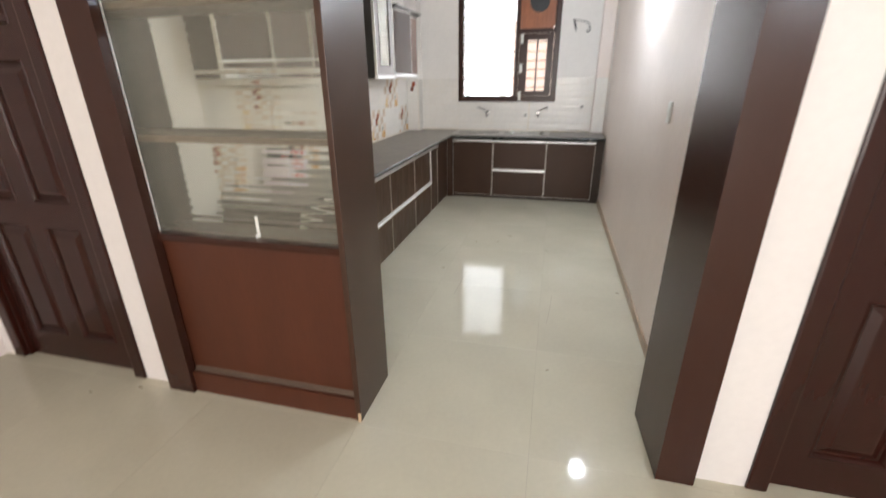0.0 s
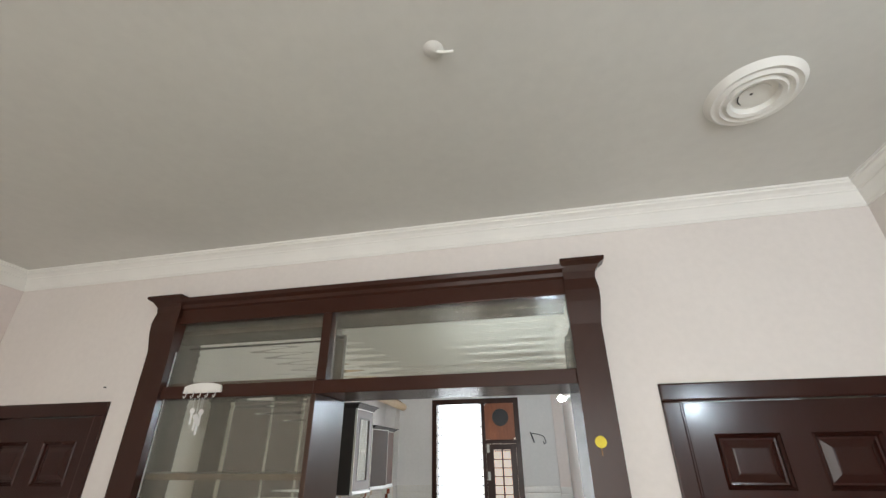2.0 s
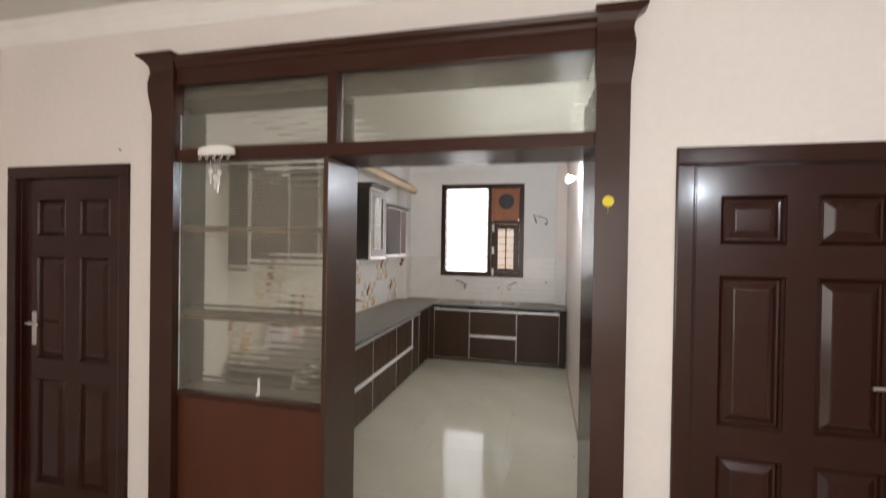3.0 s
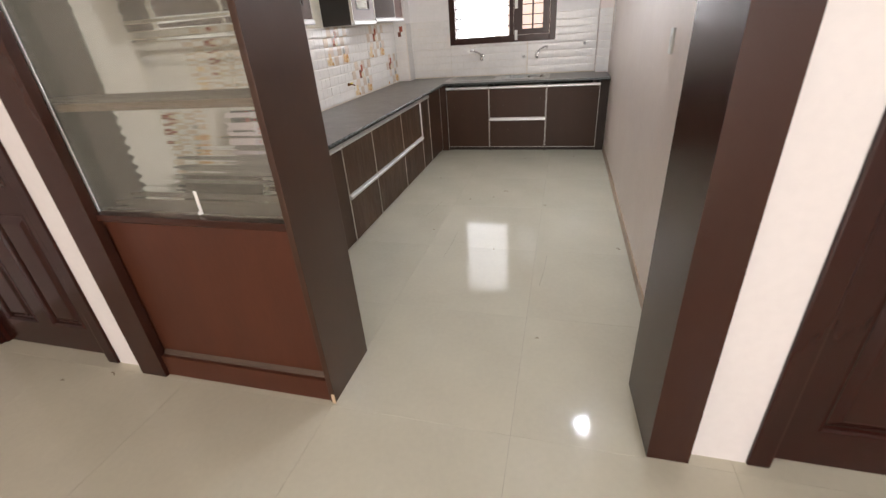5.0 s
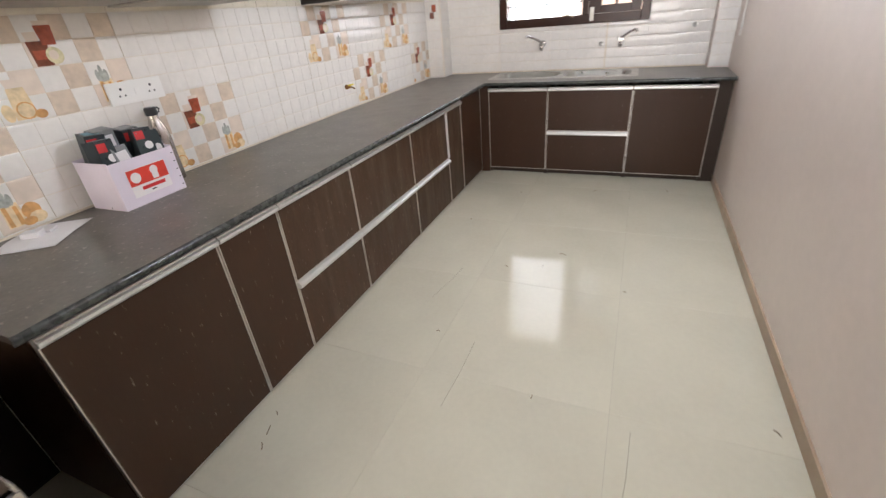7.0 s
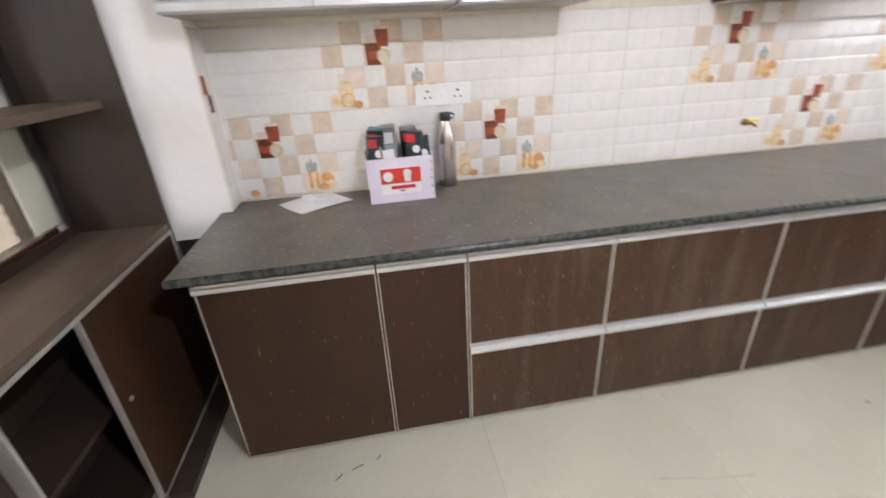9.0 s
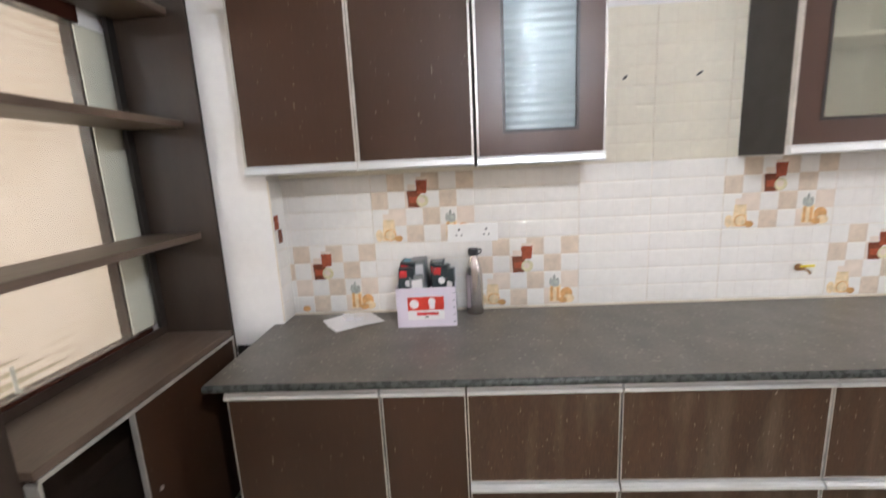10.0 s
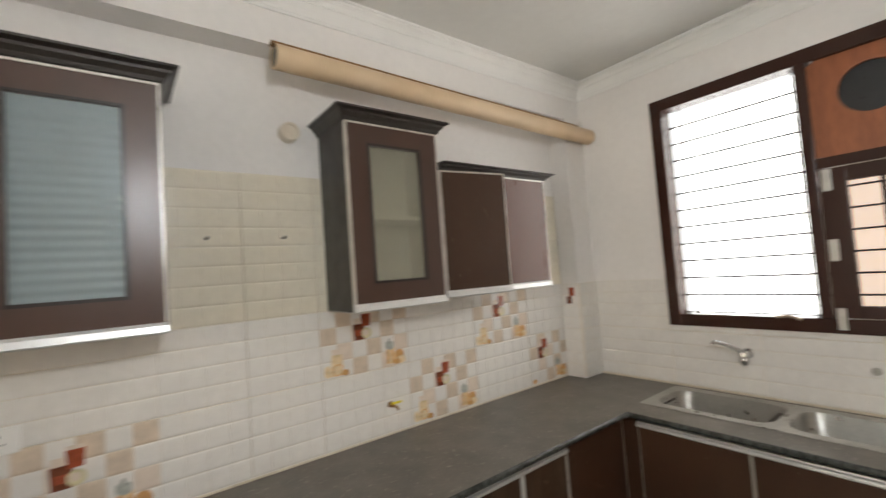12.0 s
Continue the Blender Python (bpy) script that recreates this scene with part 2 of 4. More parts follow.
def lathe(bm, profile, seg=24, centre=(0, 0, 0), axis="z"):
    """Turns (radius, height) pairs about an axis through centre."""
    rings = []
    for r, h in profile:
        ring = []
        for k in range(seg):
            a = 2 * math.pi * k / seg
            c, s = r * math.cos(a), r * math.sin(a)
            p = {"z": (c, s, h), "y": (c, h, -s), "x": (h, c, s)}[axis]
            ring.append(tuple(p[i] + centre[i] for i in range(3)))
        rings.append(ring)
    return loft(bm, rings)


def tube(bm, pts, r, seg=10):
    """A round bar along a line of points."""
    pts = [Vector(p) for p in pts]
    rings = []
    for k, p in enumerate(pts):
        d = (pts[min(k + 1, len(pts) - 1)] - pts[max(k - 1, 0)]).normalized()
        side = d.cross(Vector((0, 0, 1)))
        if side.length < 0.05:
            side = d.cross(Vector((1, 0, 0)))
        side.normalize()
        up = side.cross(d)
        rings.append([tuple(p + r * (math.cos(a) * side + math.sin(a) * up)) for a in (2 * math.pi * i / seg for i in range(seg))])
    return loft(bm, rings)


def mesh_of(name, bm, *mats, smooth=None):
    bmesh.ops.recalc_face_normals(bm, faces=bm.faces)
    data = bpy.data.meshes.new(name)
    bm.to_mesh(data)
    bm.free()
    for m in mats:
        data.materials.append(m)
    if smooth:
        data.shade_smooth()
        data.set_sharp_from_angle(angle=radians(smooth))
    return data


def thing(name, label, category, at=(0, 0, 0), group="", kind=""):
    ob = new(name)
    ob.location = at
    return tagged(ob, label, category, group, kind)


def solid(name, bm, mats, label, category, kind="", group="", smooth=None):
    mats = mats if isinstance(mats, (tuple, list)) else (mats,)
    return tagged(new(name, mesh_of(name, bm, *mats, smooth=smooth)), label, category, group, kind)


def part(name, bm, mats, parent, label="", smooth=None):
    """One mesh under a thing or a part; the mesh is given in the world's coordinates less the thing's own place."""
    mats = mats if isinstance(mats, (tuple, list)) else (mats,)
    ob = new(name, mesh_of(name, bm, *mats, smooth=smooth))
    ob.parent = parent
    return tagged(ob, label)


# ---- the plan, in metres ----
XL, XR, YB = -2.09, 0.60, 6.35          # kitchen's side walls and back wall
YH, YK = 1.47, 1.80                     # the wall between hall and kitchen
HL, HR, HB = -3.15, 1.92, -4.2          # hall's walls
CEIL = 3.07
PIL = -1.95                             # face of the pillar and beam
WX0, WX1, WZ0, WZ1 = -1.39, -0.045, 1.235, 2.73   # kitchen window
TOP, CF, BF = 0.842, -1.41, 5.72         # worktop height, fronts of the two runs of cabinets

# ---- structure ----
solid("floor", boxes((HL - 0.2, HR + 0.2, HB - 0.2, YB + 0.2, -0.12, -0.004)), GROUT, "polished beige floor of large vitrified tiles", "floor", "structure")
floor_ob = bpy.data.objects["floor"]
solid("ceiling", boxes((HL - 0.2, HR + 0.2, HB - 0.2, YB + 0.2, CEIL, CEIL + 0.12)), PAINT_CEILING, "plain off-white painted ceiling", "ceiling", "structure")
LDX0, LDX1, RDX0, RDX1 = -3.07, -2.108, 0.816, 1.80
LTOP, RTOP = 2.185, 2.168               # heads of the two hall doors
PX0, PX1, PTOP = -1.95, 0.58, 2.75
solid("wall_south_of_kitchen", boxes(
    (HL, LDX0, YH, YK, 0, CEIL), (LDX0, LDX1, YH, YK, LTOP, CEIL), (LDX1, PX0, YH, YK, 0, CEIL), (PX0, PX1, YH, YK, PTOP, CEIL),
    (PX1, RDX0, YH, YK, 0, CEIL), (RDX0, RDX1, YH, YK, RTOP, CEIL), (RDX1, HR, YH, YK, 0, CEIL), (PX0, -1.90, YH, 1.478, 0, PTOP)), PAINT_HALL, "pinkish white painted wall with two doors and a wide opening", "wall", "structure")
solid("wall_hall_left", boxes((HL - 0.2, HL, HB, YK, 0, CEIL)), PAINT_STAINED, "cream painted wall with brown damp stains", "wall", "structure")
solid("wall_hall_right", boxes((HR, HR + 0.2, HB, YK, 0, CEIL)), PAINT_HALL, "pinkish white painted wall", "wall", "structure")
solid("wall_hall_rear", boxes((HL - 0.2, -1.15, HB - 0.2, HB, 0, CEIL), (1.65, HR + 0.2, HB - 0.2, HB, 0, CEIL), (-1.15, 1.65, HB - 0.2, HB, 0, 0.4), (-1.15, 1.65, HB - 0.2, HB, 2.7, CEIL)),
      PAINT_HALL, "plain painted wall with a wide window opening", "wall", "structure")
solid("wall_kitchen_left", boxes((XL - 0.2, XL, YK, YB, 0, CEIL), (XL, PIL, YK, 2.095, 0, CEIL), (XL, PIL, 2.095, YB, 2.78, CEIL), (XL, -1.93, 6.13, YB, 0, 2.78)),
      PAINT_KITCHEN, "white painted wall with a pillar and a beam under the ceiling", "wall", "structure")
solid("wall_kitchen_right", boxes((XR, XR + 0.2, YK, YB, 0, CEIL), (0.45, XR, 6.2, YB, 0, CEIL)), PAINT_RIGHT, "cream painted wall, slightly scuffed", "wall", "structure")
solid("wall_kitchen_back", boxes((XL - 0.2, WX0, YB, YB + 0.2, 0, CEIL), (WX1, XR + 0.2, YB, YB + 0.2, 0, CEIL), (WX0, WX1, YB, YB + 0.2, 0, WZ0), (WX0, WX1, YB, YB + 0.2, WZ1, CEIL)),
      PAINT_KITCHEN, "white painted wall round a window", "wall", "structure")
solid("backdrop", boxes((-8, 6, 11.0, 11.05, -2, 9)), BACKDROP, "overexposed white daylight outside the window", "sky", "structure")
solid("backdrop_house", boxes((-1.15, 3.4, 10.4, 10.9, -2, 2.7)), BRICK_GLOW, "brown house wall outside the window, glowing in place of sunlight", "building", "structure")


def cornice(name, x0, x1, y0, y1, nx, ny, label):
    """A stepped plaster moulding along a wall, under the ceiling; n is the way it projects."""
    profile = [(0.0, 0.125), (0.007, 0.125), (0.010, 0.116), (0.013, 0.112), (0.014, 0.100), (0.020, 0.084), (0.034, 0.056), (0.038, 0.054), (0.038, 0.046), (0.050, 0.032), (0.066, 0.022), (0.068, 0.012), (0.076, 0.011), (0.078, 0.0), (0.0, 0.0)]
    bm = bmesh.new()
    rings = []
    for x, y in ((x0, y0), (x1, y1)):
        rings.append([(x + nx * p, y + ny * p, CEIL - 0.0005 - d) for p, d in profile])
    loft(bm, rings)
    return solid(name, bm, PLASTER, label, "cornice", "structure")


cornice("trim_hall", HL, HR, YH, YH, 0, -1, "white moulded plaster cornice under the hall ceiling")
cornice("trim_hall_left", HL, HL, HB, YH, 1, 0, "white moulded plaster cornice under the hall ceiling")
cornice("trim_hall_right", HR, HR, HB, YH, -1, 0, "white moulded plaster cornice under the hall ceiling")
cornice("trim_kitchen_left", PIL, PIL, YK, YB, 1, 0, "white moulded plaster cornice over the kitchen beam")
cornice("trim_kitchen_back", PIL, XR, YB, YB, 0, -1, "white moulded plaster cornice over the kitchen window")
cornice("trim_kitchen_right", XR, XR, YK, YB, -1, 0, "white moulded plaster cornice over the cream wall")
solid("baseboard", boxes((XR - 0.012, XR, 2.27, BF, 0, 0.07), bevel=0.003), SKIRTING, "beige tile skirting along the cream wall", "skirting", "structure")
solid("baseboard_stub", boxes((XR - 0.016, XR, YK + 0.005, 2.03, 0, 0.075), bevel=0.003), SKIRTING, "broken end of beige tile skirting beside the doorway", "skirting", "structure")

# ---- the glazed partition between hall and kitchen ----
def pane(name, x0, x1, z0, z1, y, parent, pitch=0.037, depth=0.0014, mats=RIB_GLASS, facing="y"):
    """A sheet of glass, ribbed across on one face."""
    bm = bmesh.new()
    rows = max(8, int((z1 - z0) / pitch * 6))
    ring_f, ring_b = [], []
    for k in range(rows + 1):
        z = z0 + (z1 - z0) * k / rows
        w = depth * math.cos(2 * math.pi * (z - z0) / pitch)
        ring_f.append((y - 0.003 - w, z))
        ring_b.append((y + 0.003, z))
    outline = ring_f + ring_b[::-1]
    if facing == "y":
        rings = [[(x, a, z) for a, z in outline] for x in (x0, x1)]
    else:
        rings = [[(2 * y - a, x, z) for a, z in outline] for x in (x0, x1)]
    loft(bm, rings)
    ob = part(name, bm, mats, parent, smooth=60)
    ob.visible_shadow = False
    return ob


def column(x0, x1, parent, side):
    back = 1.4695 if side < 0 else YK - 0.002
    splay = 0.0 if side < 0 else 0.02       # the opening narrows a little towards the kitchen
    shaft = part("column", loft(bmesh.new(), [[(x0, 1.425, z), (x1, 1.425, z), (x1, back, z), (x0 - splay, back, z)] for z in (0.0, 2.45)]), WOOD, parent)
    bm = bmesh.new()
    y0, y1 = 1.425, YH + 0.02
    lx, rx = (0.075, 0.012) if side < 0 else (0.012, 0.06)
    steps = [(0.0, 2.4502), (0.24, 2.56), (0.28, 2.62), (0.12, 2.68), (0.2, 2.715), (0.55, 2.745), (1.0, 2.765), (1.0, 2.78)]
    loft(bm, [rect_ring(x0 - lx * k, x1 + rx * k, y0 - 0.04 * k, y1, z) for k, z in steps])
    part("capital", bm, WOOD, parent)
    return shaft


partition = thing("glazed_partition", "dark brown wooden partition with reeded glass over a red-brown panel", "partition", kind="structure")
column(-1.912, -1.76, partition, -1)
column(0.478, 0.62, partition, 1)
part("head_rail", boxes((-1.899, -1.76, 1.4785, YK - 0.01, 2.608, 2.735), (-1.76, 0.478, 1.44, YK - 0.01, 2.608, 2.735), bevel=0.004), WOOD_BEAM, partition)
bm = bmesh.new()
loft(bm, [[(x, 1.44, 2.69), (x, 1.428, 2.70), (x, 1.424, 2.72), (x, 1.405, 2.735), (x, 1.398, 2.758), (x, YH, 2.758), (x, YH, 2.69)] for x in (-1.79, 0.484)])
part("crown_moulding", bm, WOOD_BEAM, partition)
part("transom", boxes((-1.76, -0.835, 1.44, 1.515, 2.18, 2.248), (-0.835, 0.478, 1.44, YK - 0.01, 2.18, 2.248), bevel=0.004), WOOD_BEAM, partition)
part("mullion", boxes((-0.826, -0.773, 1.437, 1.52, 2.249, 2.607), bevel=0.004), WOOD, partition)
part("jamb_panel", boxes((-0.842, -0.816, 1.437, YK - 0.006, 0, 2.179), bevel=0.003), JAMB_WOOD, partition, "dark brown jamb board chipped at its foot")
part("wood_splinter", boxes((-0.83, -0.815, 1.434, 1.438, 0.0, 0.05)), PIPE_CREAM, partition, "bare chipped wood")
part("sill_rail", boxes((-1.76, -0.842, 1.45, 1.515, 0.85, 0.882), bevel=0.004), WOOD_BEAM, partition)
part("lower_panel", boxes((-1.899, -0.842, 1.479, 1.495, 0.12, 0.85)), WOOD_RED, partition, "red-brown veneered lower panel")
part("bottom_rail", boxes((-1.76, -0.842, 1.445, 1.50, 0.0, 0.12), bevel=0.004), WOOD_RED, partition)
bm = bmesh.new()
loft(bm, [[(x, 1.479, 0.12), (x, 1.462, 0.12), (x, 1.462, 0.128), (x, 1.479, 0.142)] for x in (-1.755, -0.847)])
part("dusty_bead", bm, SHELF_BOARD, partition, "dusty grey moulding strip")
pane("glass_pane", -1.924, -0.843, 0.883, 2.179, 1.496, partition)
pane("glass_pane", -1.924, -0.827, 2.249, 2.607, 1.496, partition)
pane("glass_pane", -0.772, 0.477, 2.249, 2.607, 1.496, partition)
# white plate added behind the glass, so its edge looks bright from the kitchen
part("plaster_back", boxes((-1.898, -1.764, 1.4785, 1.4835, 0.883, 2.6)), PLASTER, partition, "added white plate that brightens the glass edge")
part("tape_scrap", boxes((-1.252, -1.238, 1.487, 1.489, 0.89, 0.985), (-1.262, -1.25, 1.487, 1.489, 0.886, 0.90)), WHITE_PLASTIC, partition, "torn white tape on the glass")

# the rack on the kitchen side of the partition
rack = thing("display_rack", "dark brown open rack with three shelves over a half-open cupboard", "shelf rack")
RX0, RX1 = -1.945, -0.843
part("side_panel", boxes((RX0, RX0 + 0.02, 1.508, YK + 0.045, 0, 2.58), bevel=0.002), CARCASS, rack)
part("end_panel", boxes((RX1 - 0.095, RX1, YK - 0.03, YK + 0.004, 0, 2.58), bevel=0.002), CARCASS, rack)
for z in (1.285, 1.785, 2.245):
    part("shelf", boxes((RX0 + 0.021, RX1 - 0.002, 1.508, YK - 0.032, z, z + 0.03), bevel=0.003), SHELF_BOARD, rack, "dusty brown board")
CFY = YK + 0.045                        # front of the cupboard
part("cupboard_top", boxes((RX0 + 0.021, RX1 - 0.096, 1.508, CFY - 0.002, 0.802, 0.83), bevel=0.003), SHELF_BOARD, rack, "dusty brown board")
part("top_board", boxes((RX0 + 0.021, RX1 - 0.002, 1.508, YK - 0.032, 2.55, 2.58)), CARCASS, rack)
part("cupboard_back", boxes((RX0 + 0.021, RX1 - 0.002, 1.506, 1.515, 0.05, 0.80)), CARCASS, rack)
part("back_rail", boxes((RX0 + 0.021, RX1 - 0.002, 1.516, 1.526, 0.831, 0.868)), CARCASS, rack)
part("glass_stop", boxes((RX0 + 0.021, -1.886, 1.508, 1.528, 0.869, 2.549)), BLACK_TRIM, rack, "black glazing bead")
part("inner_shelf", boxes((RX0 + 0.021, RX1 - 0.002, 1.516, YK - 0.035, 0.39, 0.41)), CARCASS, rack)
part("plinth", boxes((RX0 + 0.021, RX1 - 0.002, 1.516, YK - 0.033, 0.0, 0.06)), CARCASS, rack)
part("kick_board", boxes((RX0 + 0.003, -1.29, CFY + 0.001, 1.925, 0.0, 0.035), bevel=0.003), CARCASS, rack)
part("edge_bead", boxes((RX0 + 0.021, RX1 - 0.1, CFY - 0.002, CFY + 0.003, 0.788, 0.8015), (RX1 - 0.106, RX1 - 0.096, YK + 0.006, CFY + 0.003, 0.04, 0.788), (RX0 + 0.021, RX0 + 0.031, CFY - 0.002, CFY + 0.003, 0.5, 0.788)), BEAD, rack, "silver edge bead")
# thin black sheet over the white pillar, standing in for the gap's shade
part("filler_board", boxes((-1.9485, -1.946, YK + 0.047, 2.086, 0.0, 0.74)), BLACK_TRIM, rack)
cup_door = part("cupboard_door", boxes((RX0 + 0.033, -1.285, CFY - 0.022, CFY - 0.004, 0.045, 0.785), bevel=0.002), LAMINATE, rack)
part("door_bead", boxes((-1.2855, -1.2805, CFY - 0.023, CFY - 0.003, 0.045, 0.785), (RX0 + 0.033, -1.286, CFY - 0.0035, CFY - 0.001, 0.04, 0.047)), BEAD, cup_door, "silver edge bead")
part("door_lock", lathe(bmesh.new(), [(0.0, 0.0), (0.009, 0.0), (0.009, 0.004), (0.0, 0.004)], 12, (-1.335, CFY - 0.0035, 0.45), "y"), BEAD, cup_door, "small brass lock")


# ---- hall doors ----
def panel_door(name, x0, x1, z1, label, handle_x, handle_side):
    """A six-panelled door in its moulded frame; frame flush with the hall wall."""
    door = thing(name, label, "door", kind="structure")
    fw = 0.075
    yf = YH - 0.012
    part("frame_stile", boxes((x0, x0 + fw, yf, YH + 0.12, 0, z1 - fw), bevel=0.008), DOOR_WOOD, door)
    part("frame_stile", boxes((x1 - fw, x1, yf, YH + 0.12, 0, z1 - fw), bevel=0.008), DOOR_WOOD, door)
    part("frame_head", boxes((x0, x1, yf, YH + 0.12, z1 - fw, z1), bevel=0.008), DOOR_WOOD, door)
    for a, c in ((x0 + fw, x0 + fw + 0.014), (x1 - fw - 0.014, x1 - fw)):
        part("frame_bead", boxes((a, c, YH + 0.012, YH + 0.06, 0, z1 - fw - 0.001), bevel=0.005), DOOR_WOOD, door)
    lx0, lx1, lz1, y0, y1 = x0 + fw + 0.002, x1 - fw - 0.002, z1 - fw - 0.003, YH + 0.035, YH + 0.075
    w = lx1 - lx0
    st = 0.112
    pw = (w - 3 * st) / 2
    cols = [(lx0 + st, lx0 + st + pw), (lx1 - st - pw, lx1 - st)]
    rows = [(0.17, 0.84), (0.97, 1.62), (1.755, z1 - 0.205)]
    specs = [(lx0, lx0 + st, y0, y1, 0.008, lz1), (lx1 - st, lx1, y0, y1, 0.008, lz1), (cols[0][1], cols[1][0], y0, y1, 0.008, lz1)]
    edges = [0.008] + [v for r in rows for v in r] + [lz1]
    for a, c in cols:
        for k in range(0, len(edges), 2):
            specs.append((a, c, y0, y1, edges[k], edges[k + 1]))
    part("leaf", boxes(*specs), DOOR_WOOD, door)
    for a, c in cols:
        for z0, zt in rows:
            bm = bmesh.new()
            def ring(d, y):
                return [(a + d, y, z0 + d), (c - d, y, z0 + d), (c - d, y, zt - d), (a + d, y, zt - d)]
            loft(bm, [ring(0, y1 - 0.004), ring(0, y0 + 0.002), ring(0.006, y0 - 0.005), ring(0.014, y0 + 0.004), ring(0.018, y0 + 0.014), ring(0.026, y0 + 0.015), ring(0.055, y0 + 0.002), ring(0.062, y0 + 0.001)])
            part("raised_panel", bm, DOOR_WOOD, door)
    handle = part("handle_plate", boxes((handle_x - 0.02, handle_x + 0.02, y0 - 0.006, y0, 1.055, 1.27), bevel=0.002), CHROME, door, "steel lock plate")
    part("lever", tube(bmesh.new(), [(handle_x, y0 - 0.004, 1.20), (handle_x, y0 - 0.05, 1.20), (handle_x + handle_side * 0.03, y0 - 0.055, 1.20), (handle_x + handle_side * 0.11, y0 - 0.05, 1.195)], 0.009), CHROME, handle, smooth=50)
    return door


panel_door("door_left", LDX0, LDX1, LTOP, "closed dark brown six-panelled wooden door in the hall", -2.895, 1)
panel_door("door_right", RDX0, RDX1, RTOP, "closed glossy dark brown six-panelled wooden door in the hall", 1.64, -1)

# ---- things on the hall side ----
hooks = thing("key_rack", "white arched key hook rack with keys on the partition", "key hook")
bm = bmesh.new()
outer = [(-1.483 + 0.115 * math.cos(math.pi * k / 16), 2.212 + (0.045 if 0 < k < 16 else 0.0) * (0.45 + 0.55 * math.sin(math.pi * k / 16))) for k in range(17)]
loft(bm, [[(x, y, z) for x, z in outer] + [(-1.598, y, 2.205), (-1.368, y, 2.205)] for y in (1.424, 1.436)])
part("plate", bm, WHITE_PLASTIC, hooks)
for k in range(5):
    x = -1.573 + 0.045 * k
    part("hook", tube(bmesh.new(), [(x, 1.422, 2.217), (x, 1.418, 2.187), (x, 1.408, 2.177), (x, 1.402, 2.187)], 0.0028, 6), ALU, hooks)
for x, drop in ((-1.50, 0.0), (-1.472, 0.03), (-1.445, 0.008), (-1.455, 0.05)):
    bm = bmesh.new()
    lathe(bm, [(0.0, -0.0014), (0.015, -0.0014), (0.015, 0.0014), (0.0, 0.0014)], 12, (x, 1.41, 2.112 - drop), "y")
    box(bm, x - 0.005, x + 0.005, 1.4085, 1.4115, 2.045 - drop, 2.102 - drop)
    tube(bm, [(x, 1.41, 2.122 - drop), (x, 1.408, 2.177)], 0.0012, 5)
    part("key", bm, ALU, hooks, "dangling steel key")
sticker = thing("round_sticker", "round yellow sticker with a short stem on the column", "sticker")
part("disc", lathe(bmesh.new(), [(0.0, 0.0), (0.024, 0.0), (0.024, 0.003), (0.0, 0.003)], 20, (0.535, 1.4205, 1.935), "y"), YELLOW, sticker)
part("stem", boxes((0.532, 0.536, 1.4215, 1.4245, 1.882, 1.912)), PIPE_RUST, sticker)
rose = thing("ceiling_rose", "round moulded white plaster ceiling rose with an empty centre", "ceiling rose")
bm = bmesh.new()
lathe(bm, [(0.0, CEIL - 0.010), (0.052, CEIL - 0.010), (0.054, CEIL - 0.007), (0.074, CEIL - 0.007), (0.080, CEIL - 0.026), (0.094, CEIL - 0.032), (0.102, CEIL - 0.020), (0.108, CEIL - 0.020), (0.118, CEIL - 0.030), (0.128, CEIL - 0.019), (0.134, CEIL - 0.019), (0.144, CEIL - 0.024), (0.155, CEIL - 0.013), (0.164, CEIL - 0.0004), (0, CEIL - 0.0004)], 48, (1.178, 0.712, 0))
part("moulding", bm, PLASTER, rose, smooth=40)
part("dark_crack", tube(bmesh.new(), [(1.178 + 0.053 * math.cos(a), 0.712 + 0.053 * math.sin(a), CEIL - 0.0102) for a in (2.2 + 0.16 * k for k in range(7))], 0.0022, 5), BLACK_PLASTIC, rose, "dark gap round the cover")
part("cable_hole", lathe(bmesh.new(), [(0.0, CEIL - 0.010), (0.006, CEIL - 0.010), (0.006, CEIL - 0.0085), (0.0, CEIL - 0.0085)], 10, (1.165, 0.705, 0)), BLACK_PLASTIC, rose)
fan_hook = thing("fan_hook", "small capped fan hook in the plain ceiling", "ceiling hook")
part("cap", lathe(bmesh.new(), [(0.0, CEIL - 0.016), (0.012, CEIL - 0.016), (0.028, CEIL - 0.008), (0.034, CEIL - 0.0004), (0.0, CEIL - 0.0004)], 20, (0.075, 0.275, 0)), PAINT_CEILING, fan_hook, smooth=40)
part("hook", tube(bmesh.new(), [(0.085, 0.275, CEIL - 0.014), (0.11, 0.277, CEIL - 0.020), (0.14, 0.28, CEIL - 0.020)], 0.005, 8), PLASTER, fan_hook, "bent rod end", smooth=50)
solid("wall_nail", tube(bmesh.new(), [(-2.18, YH - 0.012, 2.265), (-2.18, YH, 2.265)], 0.004, 6), IRON, "small dark nail in the hall wall", "nail")

